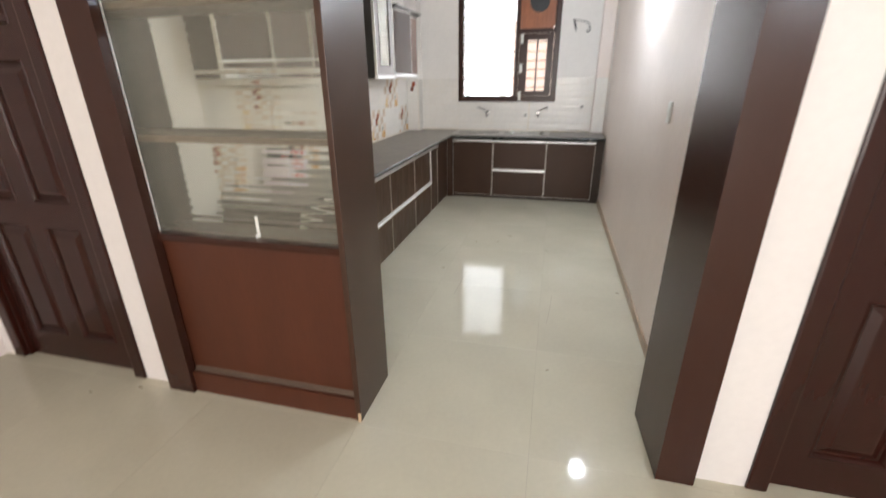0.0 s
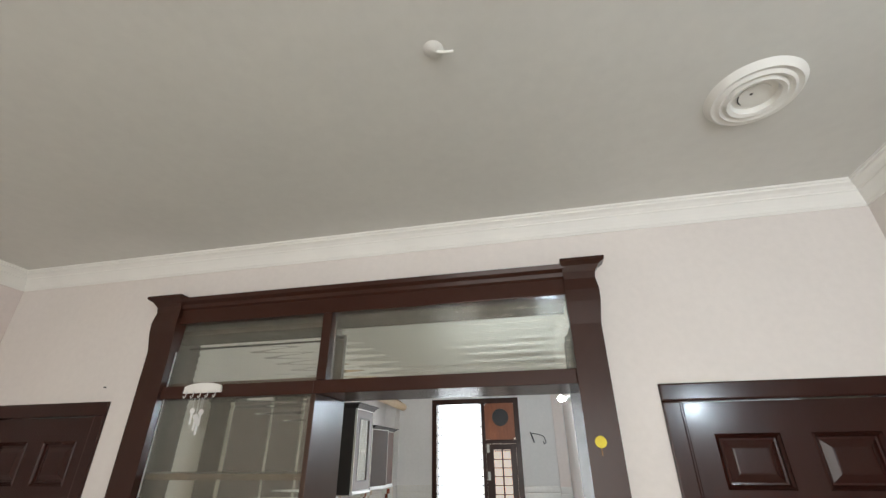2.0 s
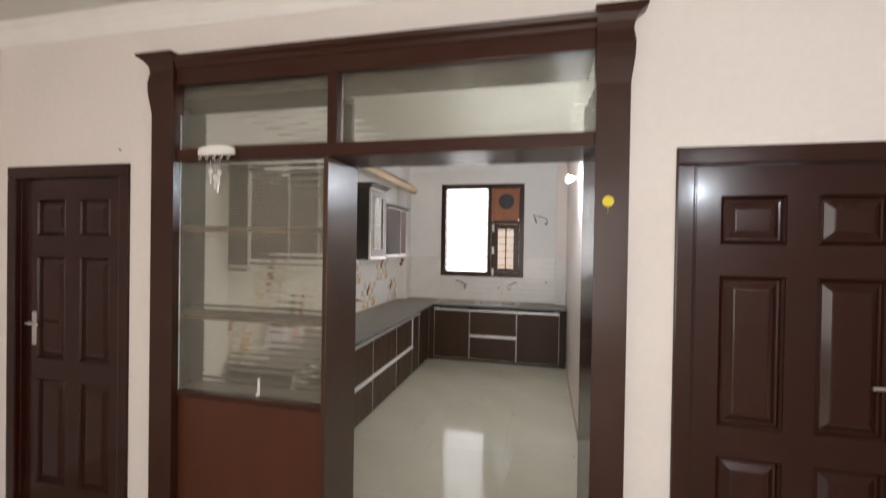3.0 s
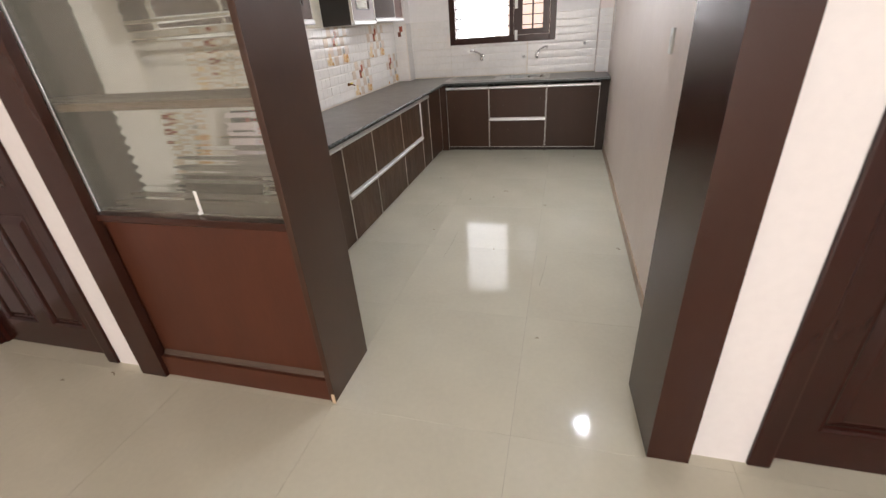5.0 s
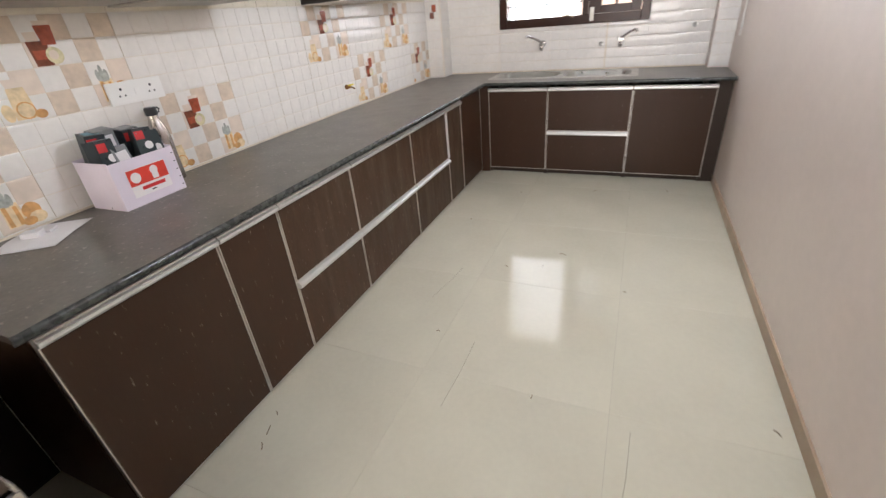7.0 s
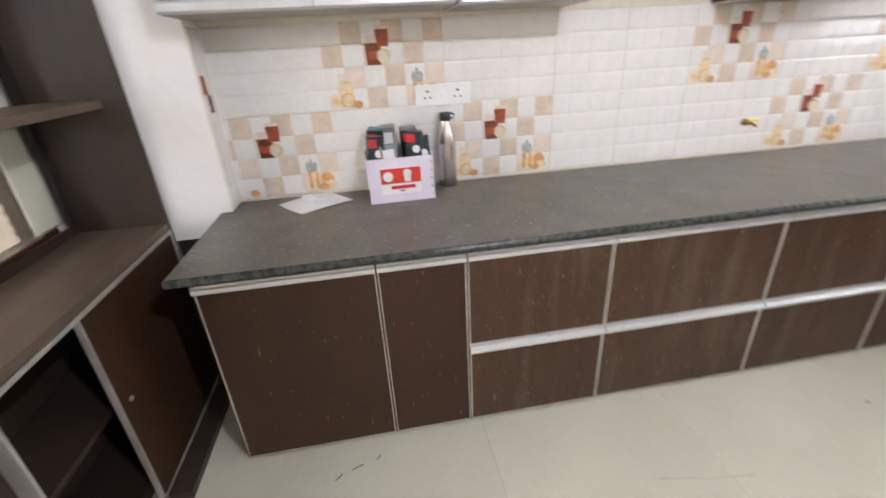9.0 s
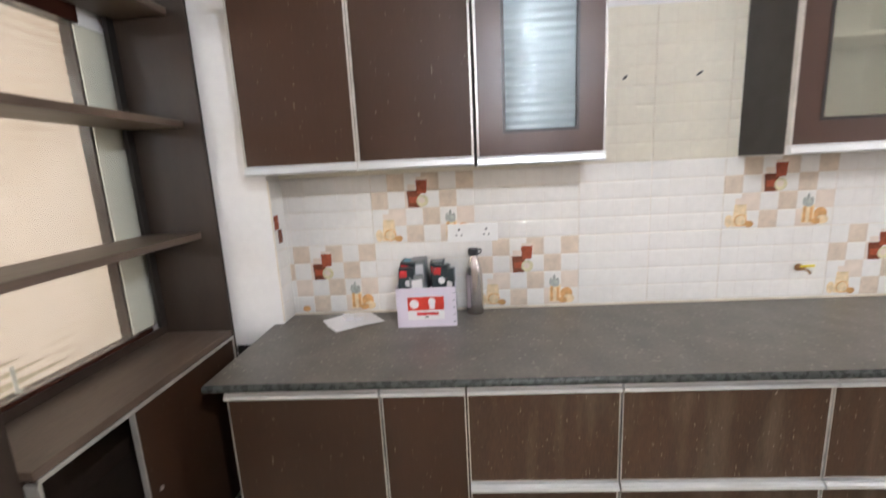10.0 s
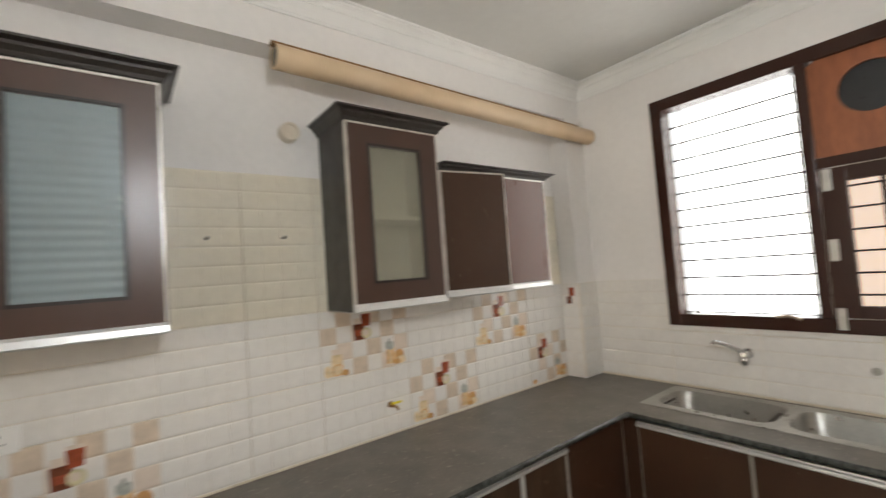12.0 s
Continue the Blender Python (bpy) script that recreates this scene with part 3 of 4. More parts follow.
# ---- kitchen: base cabinets ----
def front(parent, u0, u1, z0, z1, run, mats, handle=True, name="door"):
    """A cabinet front with silver edge beads and an aluminium pull profile along its top. run: 'left' faces +x, 'back' faces -y."""
    g, th, bd = 0.0035, 0.018, 0.004

    def put(a, c, d0, d1, e0, e1):
        if run == "left":
            return (CF + d0, CF + d1, a, c, e0, e1)
        return (a, c, BF - d1, BF - d0, e0, e1)

    a, c = u0 + g, u1 - g
    top = z1 - (0.034 if handle else 0.006)
    leaf = part(name, boxes(put(a + bd, c - bd, -th, 0.0, z0 + bd, top), bevel=0.0), mats, parent)
    part("edge_bead", boxes(put(a, a + bd, -th, 0.002, z0, top), put(c - bd, c, -th, 0.002, z0, top), put(a + bd, c - bd, -th, 0.002, z0, z0 + bd)), BEAD, leaf, "silver edge bead")
    if handle:
        bm = bmesh.new()
        prof = [(-th, top), (0.004, top), (0.018, top + 0.003), (0.022, top + 0.010), (0.021, top + 0.020), (0.013, top + 0.024), (0.011, top + 0.031), (-th, top + 0.033)]
        if run == "left":
            loft(bm, [[(CF + d, y, z) for d, z in prof] for y in (a, c)])
        else:
            loft(bm, [[(x, BF - d, z) for d, z in prof] for x in (a, c)])
        part("pull_profile", bm, ALU, leaf, "aluminium pull profile")
    return leaf


def base_unit(name, u0, u1, run, label, rows, mats, handles=True, sides=None):
    unit = thing(name, label, "cabinet", group="kitchen base cabinets")
    t = 0.018
    if run == "left":
        spec = [(XL + 0.01, CF - 0.02, u0, u0 + t, 0.0, 0.8155), (XL + 0.01, CF - 0.02, u1 - t, u1, 0.0, 0.8155), (XL + 0.01, CF - 0.02, u0 + t, u1 - t, 0.06, 0.078),
                (XL + 0.01, XL + 0.02, u0 + t, u1 - t, 0.078, 0.8155), (CF - 0.06, CF - 0.042, u0 + t, u1 - t, 0.0, 0.06)]
    else:
        spec = [(u0, u0 + t, BF + 0.02, YB - 0.02, 0.0, 0.8155), (u1 - t, u1, BF + 0.02, YB - 0.02, 0.0, 0.8155), (u0 + t, u1 - t, BF + 0.02, YB - 0.02, 0.06, 0.078),
                (u0 + t, u1 - t, YB - 0.03, YB - 0.02, 0.078, 0.8155), (u0 + t, u1 - t, BF + 0.042, BF + 0.06, 0.0, 0.06)]
    part("carcass", boxes(*spec), sides or CARCASS, unit)
    for z0, z1 in rows:
        front(unit, u0, u1, z0, z1, run, mats, handles, "door" if len(rows) == 1 else "drawer_front")
    return unit


ONE, TWO = [(0.02, 0.79)], [(0.02, 0.395), (0.398, 0.79)]
ONE_BACK, TWO_BACK = [(0.048, 0.79)], [(0.048, 0.41), (0.413, 0.79)]
base_unit("base_cabinet", 2.09, 2.665, "left", "dark brown laminate base cabinet with one wide closed door", ONE, LAMINATE, sides=LAMINATE)
base_unit("base_cabinet", 2.665, 2.975, "left", "dark brown laminate base cabinet with one narrow closed door", ONE, LAMINATE)
base_unit("drawer_cabinet", 2.975, 3.522, "left", "worn brown laminate cabinet with two closed drawers", TWO, LAMINATE_WORN)
base_unit("drawer_cabinet", 3.522, 4.235, "left", "worn brown laminate cabinet with two wide closed drawers", TWO, LAMINATE_WORN)
far_drawers = base_unit("drawer_cabinet", 4.235, 4.86, "left", "worn brown laminate cabinet with two dusty closed drawers", TWO, LAMINATE_WORN)
base_unit("base_cabinet", 4.86, 5.175, "left", "worn brown laminate base cabinet beside the corner", ONE, LAMINATE_WORN)
part("edge_strip", boxes((CF - 0.01, CF + 0.012, 4.842, 4.862, 0.40, 0.757), bevel=0.003), ALU, far_drawers, "loose silver edge strip")
corner = thing("corner_cabinet", "dark brown laminate corner cabinet with a blank closed front", "cabinet", group="kitchen base cabinets")
part("carcass", boxes((XL + 0.01, CF - 0.02, 5.18, YB - 0.02, 0.0, 0.8155)), CARCASS, corner)
front(corner, 5.18, 5.70, 0.02, 0.79, "left", LAMINATE, False)
part("corner_post", boxes((CF - 0.018, -1.335, BF, BF + 0.018, 0.0, 0.8155)), LAMINATE, corner)
base_unit("sink_cabinet", -1.333, -0.79, "back", "dark brown laminate sink cabinet with one closed door", ONE_BACK, LAMINATE)
base_unit("drawer_cabinet", -0.79, -0.10, "back", "dark brown laminate cabinet with two closed drawers under the sink", TWO_BACK, LAMINATE)
base_unit("base_cabinet", -0.10, 0.50, "back", "dark brown laminate base cabinet with one closed door", ONE_BACK, LAMINATE)
solid("filler_panel", boxes((0.502, XR - 0.001, BF + 0.03, BF + 0.048, 0.0, 0.8155)), CARCASS, "dark brown filler panel between cabinet and wall", "panel")

# ---- worktop with a cut-out for the sink ----
SX0, SX1, SY0, SY1 = -1.36, -0.10, 5.87, 6.285
CE, BE = -1.356, 5.668
worktop = thing("worktop", "dark grey granite worktop, L-shaped and dusty", "worktop")
for spec in ((XL + 0.001, CE, 2.05, 4.28, TOP - 0.025, TOP), (XL + 0.001, CE, 4.2804, BE, TOP - 0.025, TOP), (XL + 0.001, SX0, BE, 6.129, TOP - 0.025, TOP), (-1.928, SX0, 6.129, YB - 0.001, TOP - 0.025, TOP), (SX0, SX1, BE, SY0, TOP - 0.025, TOP),
             (SX0, SX1, SY1, YB - 0.001, TOP - 0.025, TOP), (SX1, XR - 0.001, BE, 6.199, TOP - 0.025, TOP), (SX1, 0.449, 6.199, YB - 0.001, TOP - 0.025, TOP)):
    part("slab", boxes(spec), GRANITE, worktop)
bm = bmesh.new()
loft(bm, [[(CE - 0.002, y, TOP - 0.027), (CE + 0.006, y, TOP - 0.027), (CE + 0.011, y, TOP - 0.021), (CE + 0.011, y, TOP - 0.009), (CE + 0.005, y, TOP - 0.001), (CE - 0.002, y, TOP - 0.0005)] for y in (2.048, BE + 0.012)])
part("worktop_edge", bm, GRANITE_EDGE, worktop, smooth=50)
bm = bmesh.new()
loft(bm, [[(x, BE + 0.002, TOP - 0.027), (x, BE - 0.006, TOP - 0.027), (x, BE - 0.011, TOP - 0.021), (x, BE - 0.011, TOP - 0.009), (x, BE - 0.005, TOP - 0.001), (x, BE + 0.002, TOP - 0.0005)] for x in (CE - 0.01, XR - 0.001)])
part("worktop_edge", bm, GRANITE_EDGE, worktop, smooth=50)
part("sealant_bead", boxes((-1.925, 0.449, YB - 0.016, YB - 0.009, TOP, TOP + 0.012), bevel=0.003), TILE_GROUT, worktop, "pale sealant line")
part("sealant_bead", boxes((XL + 0.009, XL + 0.015, 2.10, 6.12, TOP, TOP + 0.010), bevel=0.003), TILE_GROUT, worktop, "pale sealant line")


def sink():
    ob = thing("double_sink", "stainless steel sink with two rounded bowls set in the worktop", "sink")

    def rounded(x0, x1, y0, y1, r, z, n=6):
        pts = []
        for cx, cy, a0 in ((x1 - r, y1 - r, 0), (x0 + r, y1 - r, 90), (x0 + r, y0 + r, 180), (x1 - r, y0 + r, 270)):
            for k in range(n + 1):
                a = radians(a0 + 90 * k / n)
                pts.append((cx + r * math.cos(a), cy + r * math.sin(a), z))
        return pts

    mid = (SX0 + SX1) / 2
    for x0, x1 in ((SX0 + 0.035, mid - 0.025), (mid + 0.025, SX1 - 0.035)):
        y0, y1 = SY0 + 0.03, SY1 - 0.045
        bm = bmesh.new()
        loft(bm, [rounded(x0, x1, y0, y1, 0.09, TOP + 0.0045), rounded(x0 + 0.006, x1 - 0.006, y0 + 0.006, y1 - 0.006, 0.085, TOP - 0.004), rounded(x0 + 0.02, x1 - 0.02, y0 + 0.02, y1 - 0.02, 0.075, TOP - 0.13),
                  rounded(x0 + 0.05, x1 - 0.05, y0 + 0.05, y1 - 0.05, 0.05, TOP - 0.165)], caps=False)
        bm.faces.new([bm.verts.new(p) for p in rounded(x0 + 0.05, x1 - 0.05, y0 + 0.05, y1 - 0.05, 0.05, TOP - 0.165)])
        bowl = part("bowl", bm, STEEL, ob, smooth=50)
        part("drain", lathe(bmesh.new(), [(0.0, TOP - 0.1645), (0.035, TOP - 0.1645), (0.03, TOP - 0.160), (0.0, TOP - 0.162)], 20, ((x0 + x1) / 2, (y0 + y1) / 2, 0)), CHROME, bowl)
        # the rim round this bowl
        o0, o1 = (SX0 - 0.02, mid) if x0 < mid else (mid, SX1 + 0.02)
        bm = bmesh.new()
        inner = rounded(x0, x1, y0, y1, 0.09, TOP + 0.0045)
        outer = []
        cx, cy = (x0 + x1) / 2, (y0 + y1) / 2
        hx0, hx1, hy0, hy1 = o0 - cx, o1 - cx, SY0 - 0.02 - cy, SY1 + 0.02 - cy
        for px, py, pz in inner:
            dx, dy = px - cx, py - cy
            s = min([v for v in ((hx1 / dx) if dx > 1e-6 else 9e9, (hx0 / dx) if dx < -1e-6 else 9e9, (hy1 / dy) if dy > 1e-6 else 9e9, (hy0 / dy) if dy < -1e-6 else 9e9)])
            outer.append((cx + dx * s, cy + dy * s, TOP + 0.003))
        skirt = [(px, py, TOP + 0.0005) for px, py, pz in outer]
        loft(bm, [inner, outer, skirt], caps=False)
        part("rim", bm, STEEL, ob)
    return ob


sink()


def wall_tap(x, swing, label):
    ob = thing("wall_tap", label, "tap", group="sink taps")
    y, z = YB - 0.009, 1.09
    part("flange", lathe(bmesh.new(), [(0.0, y - 0.012), (0.022, y - 0.012), (0.030, y - 0.001), (0.0, y - 0.001)], 18, (x, 0, z), "y"), CHROME, ob, smooth=40)
    part("body", tube(bmesh.new(), [(x, y - 0.005, z), (x, y - 0.05, z), (x, y - 0.078, z + 0.004)], 0.019, 14), CHROME, ob, smooth=50)
    part("spout", tube(bmesh.new(), [(x, y - 0.06, z + 0.008), (x + swing * 0.02, y - 0.075, z + 0.03), (x + swing * 0.06, y - 0.10, z + 0.055), (x + swing * 0.11, y - 0.13, z + 0.078), (x + swing * 0.125, y - 0.14, z + 0.076), (x + swing * 0.13, y - 0.142, z + 0.060)], 0.011, 12), CHROME, ob, smooth=50)
    part("knob", lathe(bmesh.new(), [(0.0, -0.045), (0.014, -0.045), (0.024, -0.022), (0.022, 0.0), (0.012, 0.012), (0.0, 0.012)], 14, (x, y - 0.06, z - 0.012)), CHROME, ob, smooth=40)
    return ob


wall_tap(-0.965, -1, "chrome wall tap with its spout swung aside over the sink")
wall_tap(-0.262, 1, "chrome wall tap over the second sink bowl")
for x, z in ((-0.43, 1.06), (0.315, 1.17)):
    solid("capped_outlet", lathe(bmesh.new(), [(0.0, YB - 0.035), (0.010, YB - 0.035), (0.013, YB - 0.02), (0.020, YB - 0.009), (0.0, YB - 0.009)], 14, (x, 0, z), "y"), STEEL, "small capped water outlet in the tiled wall", "pipe outlet", group="capped outlets", smooth=40)

# ---- wall cabinets ----
def crown(bm, x1, y0, y1, z0, h, out=0.052, near=1.0, far=1.0):
    """A flared dark cornice on top of a wall cabinet: front and both ends."""
    steps = [(0.0, 0.0), (0.15, 0.08), (0.25, 0.3), (0.55, 0.55), (0.62, 0.72), (1.0, 0.85), (1.0, 1.0)]
    loft(bm, [rect_ring(XL + 0.011, x1 + out * k, y0 - out * k * near, y1 + out * k * far, z0 + h * s) for k, s in steps])
    return bm


def wall_cabinet(y0, y1, z0, z1, label, doors, glazed=None, side_mat=CARCASS, crown_h=0.058, ajar=0.0, near=1.0, far=1.0):
    xf = -1.795
    unit = thing("wall_cabinet", label, "cabinet", group="kitchen wall cabinets")
    t = 0.018
    xb = XL + 0.011
    part("carcass", boxes((xb, xf, y0, y0 + t, z0, z1), (xb, xf, y1 - t, y1, z0, z1), (xb, xf, y0 + t, y1 - t, z0, z0 + t), (xb, xf, y0 + t, y1 - t, z1 - t, z1), (xb, xb + 0.006, y0 + t, y1 - t, z0 + t, z1 - t)), PAINT_INNER if glazed else CARCASS, unit)
    part("outer_side", boxes((xb, xf, y0 - 0.003, y0 - 0.0005, z0, z1)), side_mat, unit)
    part("outer_side", boxes((xb, xf, y1 + 0.0005, y1 + 0.003, z0, z1)), side_mat, unit)
    if glazed:
        part("inner_shelf", boxes((xb + 0.007, xf - 0.03, y0 + t, y1 - t, (z0 + z1) / 2 - 0.01, (z0 + z1) / 2 + 0.008)), PAINT_INNER, unit)
    part("cornice", crown(bmesh.new(), xf + 0.02, y0 - 0.004, y1 + 0.004, z1, crown_h, near=near, far=far), BLACK_TRIM, unit, "black flared cornice")
    part("bottom_board", boxes((xb, xf, y0, y1, z0 - 0.006, z0 - 0.0005)), PAINT_INNER, unit)
    n = doors
    for k in range(n):
        a, c = y0 + (y1 - y0) * k / n + 0.002, y0 + (y1 - y0) * (k + 1) / n - 0.002
        bd, d = 0.008, 0.02
        if glazed:
            st, rl = 0.116, 0.098
            gz0, gz1 = z0 + 0.034 + rl, z1 - bd - rl
            leaf = part("door_frame", boxes((xf, xf + d, a + bd, a + st, z0 + 0.034, z1 - bd), (xf, xf + d, c - st, c - bd, z0 + 0.034, z1 - bd), (xf, xf + d, a + st, c - st, z0 + 0.034, gz0), (xf, xf + d, a + st, c - st, gz1, z1 - bd)), GLOSS_DOOR, unit)
            part("rebate", boxes((xf + d, xf + d + 0.003, a + st - 0.012, a + st, gz0 - 0.012, gz1 + 0.012), (xf + d, xf + d + 0.003, c - st, c - st + 0.012, gz0 - 0.012, gz1 + 0.012),
                                 (xf + d, xf + d + 0.003, a + st, c - st, gz0 - 0.012, gz0), (xf + d, xf + d + 0.003, a + st, c - st, gz1, gz1 + 0.012)), BLACK_TRIM, leaf)
            pane("glass_pane", a + st, c - st, gz0, gz1, xf + 0.01, leaf, 0.034, 0.0018 if glazed is CAB_GLASS else 0.0005, glazed, "x")
        else:
            # the far leaf beside an ajar one wears the window's sheen in its colour
            leaf = part("door", boxes((xf, xf + d, a + bd, c - bd, z0 + 0.034, z1 - bd)), LAMINATE_SHEEN if ajar and k else LAMINATE, unit)
        part("edge_bead", boxes((xf, xf + d + 0.003, a, a + bd, z0 + 0.034, z1), (xf, xf + d + 0.003, c - bd, c, z0 + 0.034, z1), (xf, xf + d + 0.003, a + bd, c - bd, z1 - bd, z1)), BEAD, leaf, "silver edge bead")
        bm = bmesh.new()
        prof = [(0.0, 0.034), (0.022, 0.034), (0.030, 0.024), (0.034, 0.002), (0.028, -0.004), (0.0, -0.004)]
        loft(bm, [[(xf + p, y, z0 + q) for p, q in prof] for y in (a, c)])
        part("pull_profile", bm, ALU, leaf, "aluminium pull profile")
        if ajar and k == 0:
            # swung a little open about its near edge
            hinge = Vector((xf, a, 0))
            leaf.matrix_local = Matrix.Translation(hinge) @ Matrix.Rotation(radians(-ajar), 4, "Z") @ Matrix.Translation(-hinge)
    return unit


PAINT_INNER = material("pale_cabinet_lining", (0.50, 0.46, 0.40), 0.5, vary=0.06, scale=5)
GLOSS_DOOR = material("glossy_brown_door_frame", (0.054, 0.026, 0.017), 0.30, vary=0.06, scale=1.5, grain=0.02, grain_scale=20, stretch=(3, 3, 0.7), rough_vary=0.008, ior=1.52)
wall_cabinet(2.093, 3.045, 1.562, 2.245, "low dark brown wall cabinet with two plain closed doors", 2, far=0.0)
wall_cabinet(3.055, 3.566, 1.556, 2.433, "tall dark brown wall cabinet with a bluish reeded glass door", 1, CAB_GLASS)
wall_cabinet(4.266, 4.783, 1.54, 2.416, "tall dark brown wall cabinet with a pale reeded glass door", 1, PALE_GLASS, BLACK_TRIM)
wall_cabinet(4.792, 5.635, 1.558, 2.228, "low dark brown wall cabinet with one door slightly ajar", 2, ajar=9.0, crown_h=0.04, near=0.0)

# ---- long pipe under the beam ----
pipe = thing("round_duct", "long cream duct with a rusty brown top edge under the beam", "duct pipe")
bm = bmesh.new()
R = 0.056
P0, P1 = Vector((-1.88, 4.0, 2.692)), Vector((-1.866, 6.33, 2.638))


def duct_ring(t, r):
    c = P0.lerp(P1, t)
    return [(c.x + r * math.cos(a), c.y, c.z + r * math.sin(a)) for a in (2 * math.pi * k / 28 for k in range(28))]


loft(bm, [duct_ring(t, r) for t, r in ((0.08, R - 0.006), (0.0, R - 0.006), (0.0, R), (1.0, R), (1.0, R - 0.006), (0.92, R - 0.006))])
part("tube", bm, PIPE_CREAM, pipe, smooth=50)
bm = bmesh.new()
loft(bm, [[(c.x - 0.02, c.y, c.z + R - 0.006), (c.x + 0.036, c.y, c.z + R - 0.017), (c.x + 0.038, c.y, c.z + R - 0.006), (c.x + 0.012, c.y, c.z + R + 0.010), (c.x - 0.02, c.y, c.z + R + 0.009)] for c in (P0.lerp(P1, t) for t in (-0.004, 0.3, 0.6, 0.93))])
part("torn_edge", bm, PIPE_RUST, pipe, "rusty brown seam")
# black disc just inside the mouth gives the hollow its shade
part("plug", lathe(bmesh.new(), [(0.0, 4.006), (R - 0.007, 4.006), (R - 0.007, 4.016), (0.0, 4.016)], 24, (P0.x, 0, P0.z), "y"), BLACK_PLASTIC, pipe, "black disc for the shade inside the open end")
solid("flue_stub", lathe(bmesh.new(), [(0.0, XL + 0.050), (0.030, XL + 0.050), (0.032, XL + 0.058), (0.042, XL + 0.060), (0.046, XL + 0.052), (0.046, XL), (0.0, XL)], 20, (0, 4.11, 2.42), "x"), CAP_CREAM, "short capped cream pipe stub in the kitchen wall", "pipe stub", smooth=40)

# ---- window ----
window = thing("window_1", "dark wooden kitchen window with a bright pane and a plywood fan panel", "window", kind="structure")
FY0, FY1 = YB - 0.02, YB + 0.1
fw = 0.075
part("window_frame", boxes((WX0, WX0 + fw, FY0, FY1, WZ0, WZ1), (WX1 - fw, WX1, FY0, FY1, WZ0, WZ1), (WX0 + fw, WX1 - fw, FY0, FY1, WZ0, WZ0 + fw), (WX0 + fw, WX1 - fw, FY0, FY1, WZ1 - fw, WZ1), (-0.615, -0.565, FY0, FY1, WZ0 + fw, WZ1 - fw), bevel=0.004), WOOD, window)
left_pane = part("pane", boxes((WX0 + fw, -0.615, YB + 0.05, YB + 0.054, WZ0 + fw, WZ1 - fw)), CLEAR_GLASS, window)
left_pane.visible_shadow = False
hx, hz, hr = -0.33, 2.452, 0.125
px0, px1, pz0, pz1 = -0.565, WX1 - fw, 2.14, WZ1 - fw
bm = bmesh.new()
n = 48
rings = [[], [], [], []]
for k in range(n):
    a = 2 * math.pi * k / n
    c, s = math.cos(a), math.sin(a)
    e = min((px1 - hx) / c if c > 1e-6 else 9e9, (px0 - hx) / c if c < -1e-6 else 9e9, (pz1 - hz) / s if s > 1e-6 else 9e9, (pz0 - hz) / s if s < -1e-6 else 9e9)
    for ring, r, y in ((rings[0], e, YB + 0.03), (rings[1], e, YB + 0.012), (rings[2], hr, YB + 0.012), (rings[3], hr, YB + 0.03)):
        ring.append((hx + r * c, y, hz + r * s))
rings.append(rings[0])
loft(bm, rings, caps=False)
bmesh.ops.remove_doubles(bm, verts=bm.verts, dist=1e-5)
part("plywood_panel", bm, PLY, window, "red-brown plywood panel with a round fan hole")
part("fan_hole_back", lathe(bmesh.new(), [(0.0, YB + 0.034), (hr + 0.015, YB + 0.034), (hr + 0.015, YB + 0.04), (0.0, YB + 0.04)], 32, (hx, 0, hz), "y"), BLACK_PLASTIC, window, "dark fan opening")
part("lock_rail", boxes((-0.565, WX1 - fw, FY0 + 0.006, FY1 - 0.02, 2.085, 2.139), bevel=0.003), WOOD, window)
sash = part("sash", boxes((-0.56, -0.455, FY0 + 0.004, YB + 0.03, WZ0 + fw + 0.004, 2.08), (-0.205, WX1 - fw - 0.004, FY0 + 0.004, YB + 0.03, WZ0 + fw + 0.004, 2.08), (-0.455, -0.205, FY0 + 0.004, YB + 0.03, WZ0 + fw + 0.004, 1.375), (-0.455, -0.205, FY0 + 0.004, YB + 0.03, 2.005, 2.08),
                          (-0.338, -0.318, FY0 + 0.008, YB + 0.026, 1.375, 2.005), bevel=0.003), WOOD, window)
p2 = part("pane", boxes((-0.455, -0.338, YB + 0.008, YB + 0.012, 1.375, 2.005), (-0.318, -0.205, YB + 0.008, YB + 0.012, 1.375, 2.005)), CLEAR_GLASS, sash)
p2.visible_shadow = False
for z in (2.02, 1.66, 1.31):
    part("hinge", boxes((-0.548, -0.512, FY0 - 0.003, FY0 + 0.003, z - 0.055, z + 0.055), bevel=0.001), STEEL, window, "steel hinge")
part("latch", tube(bmesh.new(), [(-0.80, FY0 - 0.006, WZ0 + fw), (-0.74, FY0 - 0.018, WZ0 + fw + 0.01), (-0.69, FY0 - 0.01, WZ0 + fw - 0.01)], 0.007, 8), SKIRTING, window, "brass window stay")
for k in range(12):
    z = WZ0 + 0.07 + 0.1142 * k
    part("grille_bar", tube(bmesh.new(), [(WX0 + 0.01, YB + 0.14, z), (WX1 - 0.01, YB + 0.14, z)], 0.0055, 8), IRON, window, "thin iron grille bar")
for x in (-1.27, -0.655):
    part("grille_upright", boxes((x - 0.004, x + 0.004, YB + 0.135, YB + 0.145, WZ0 + 0.002, WZ1 - 0.002)), IRON, window, "thin iron grille bar")

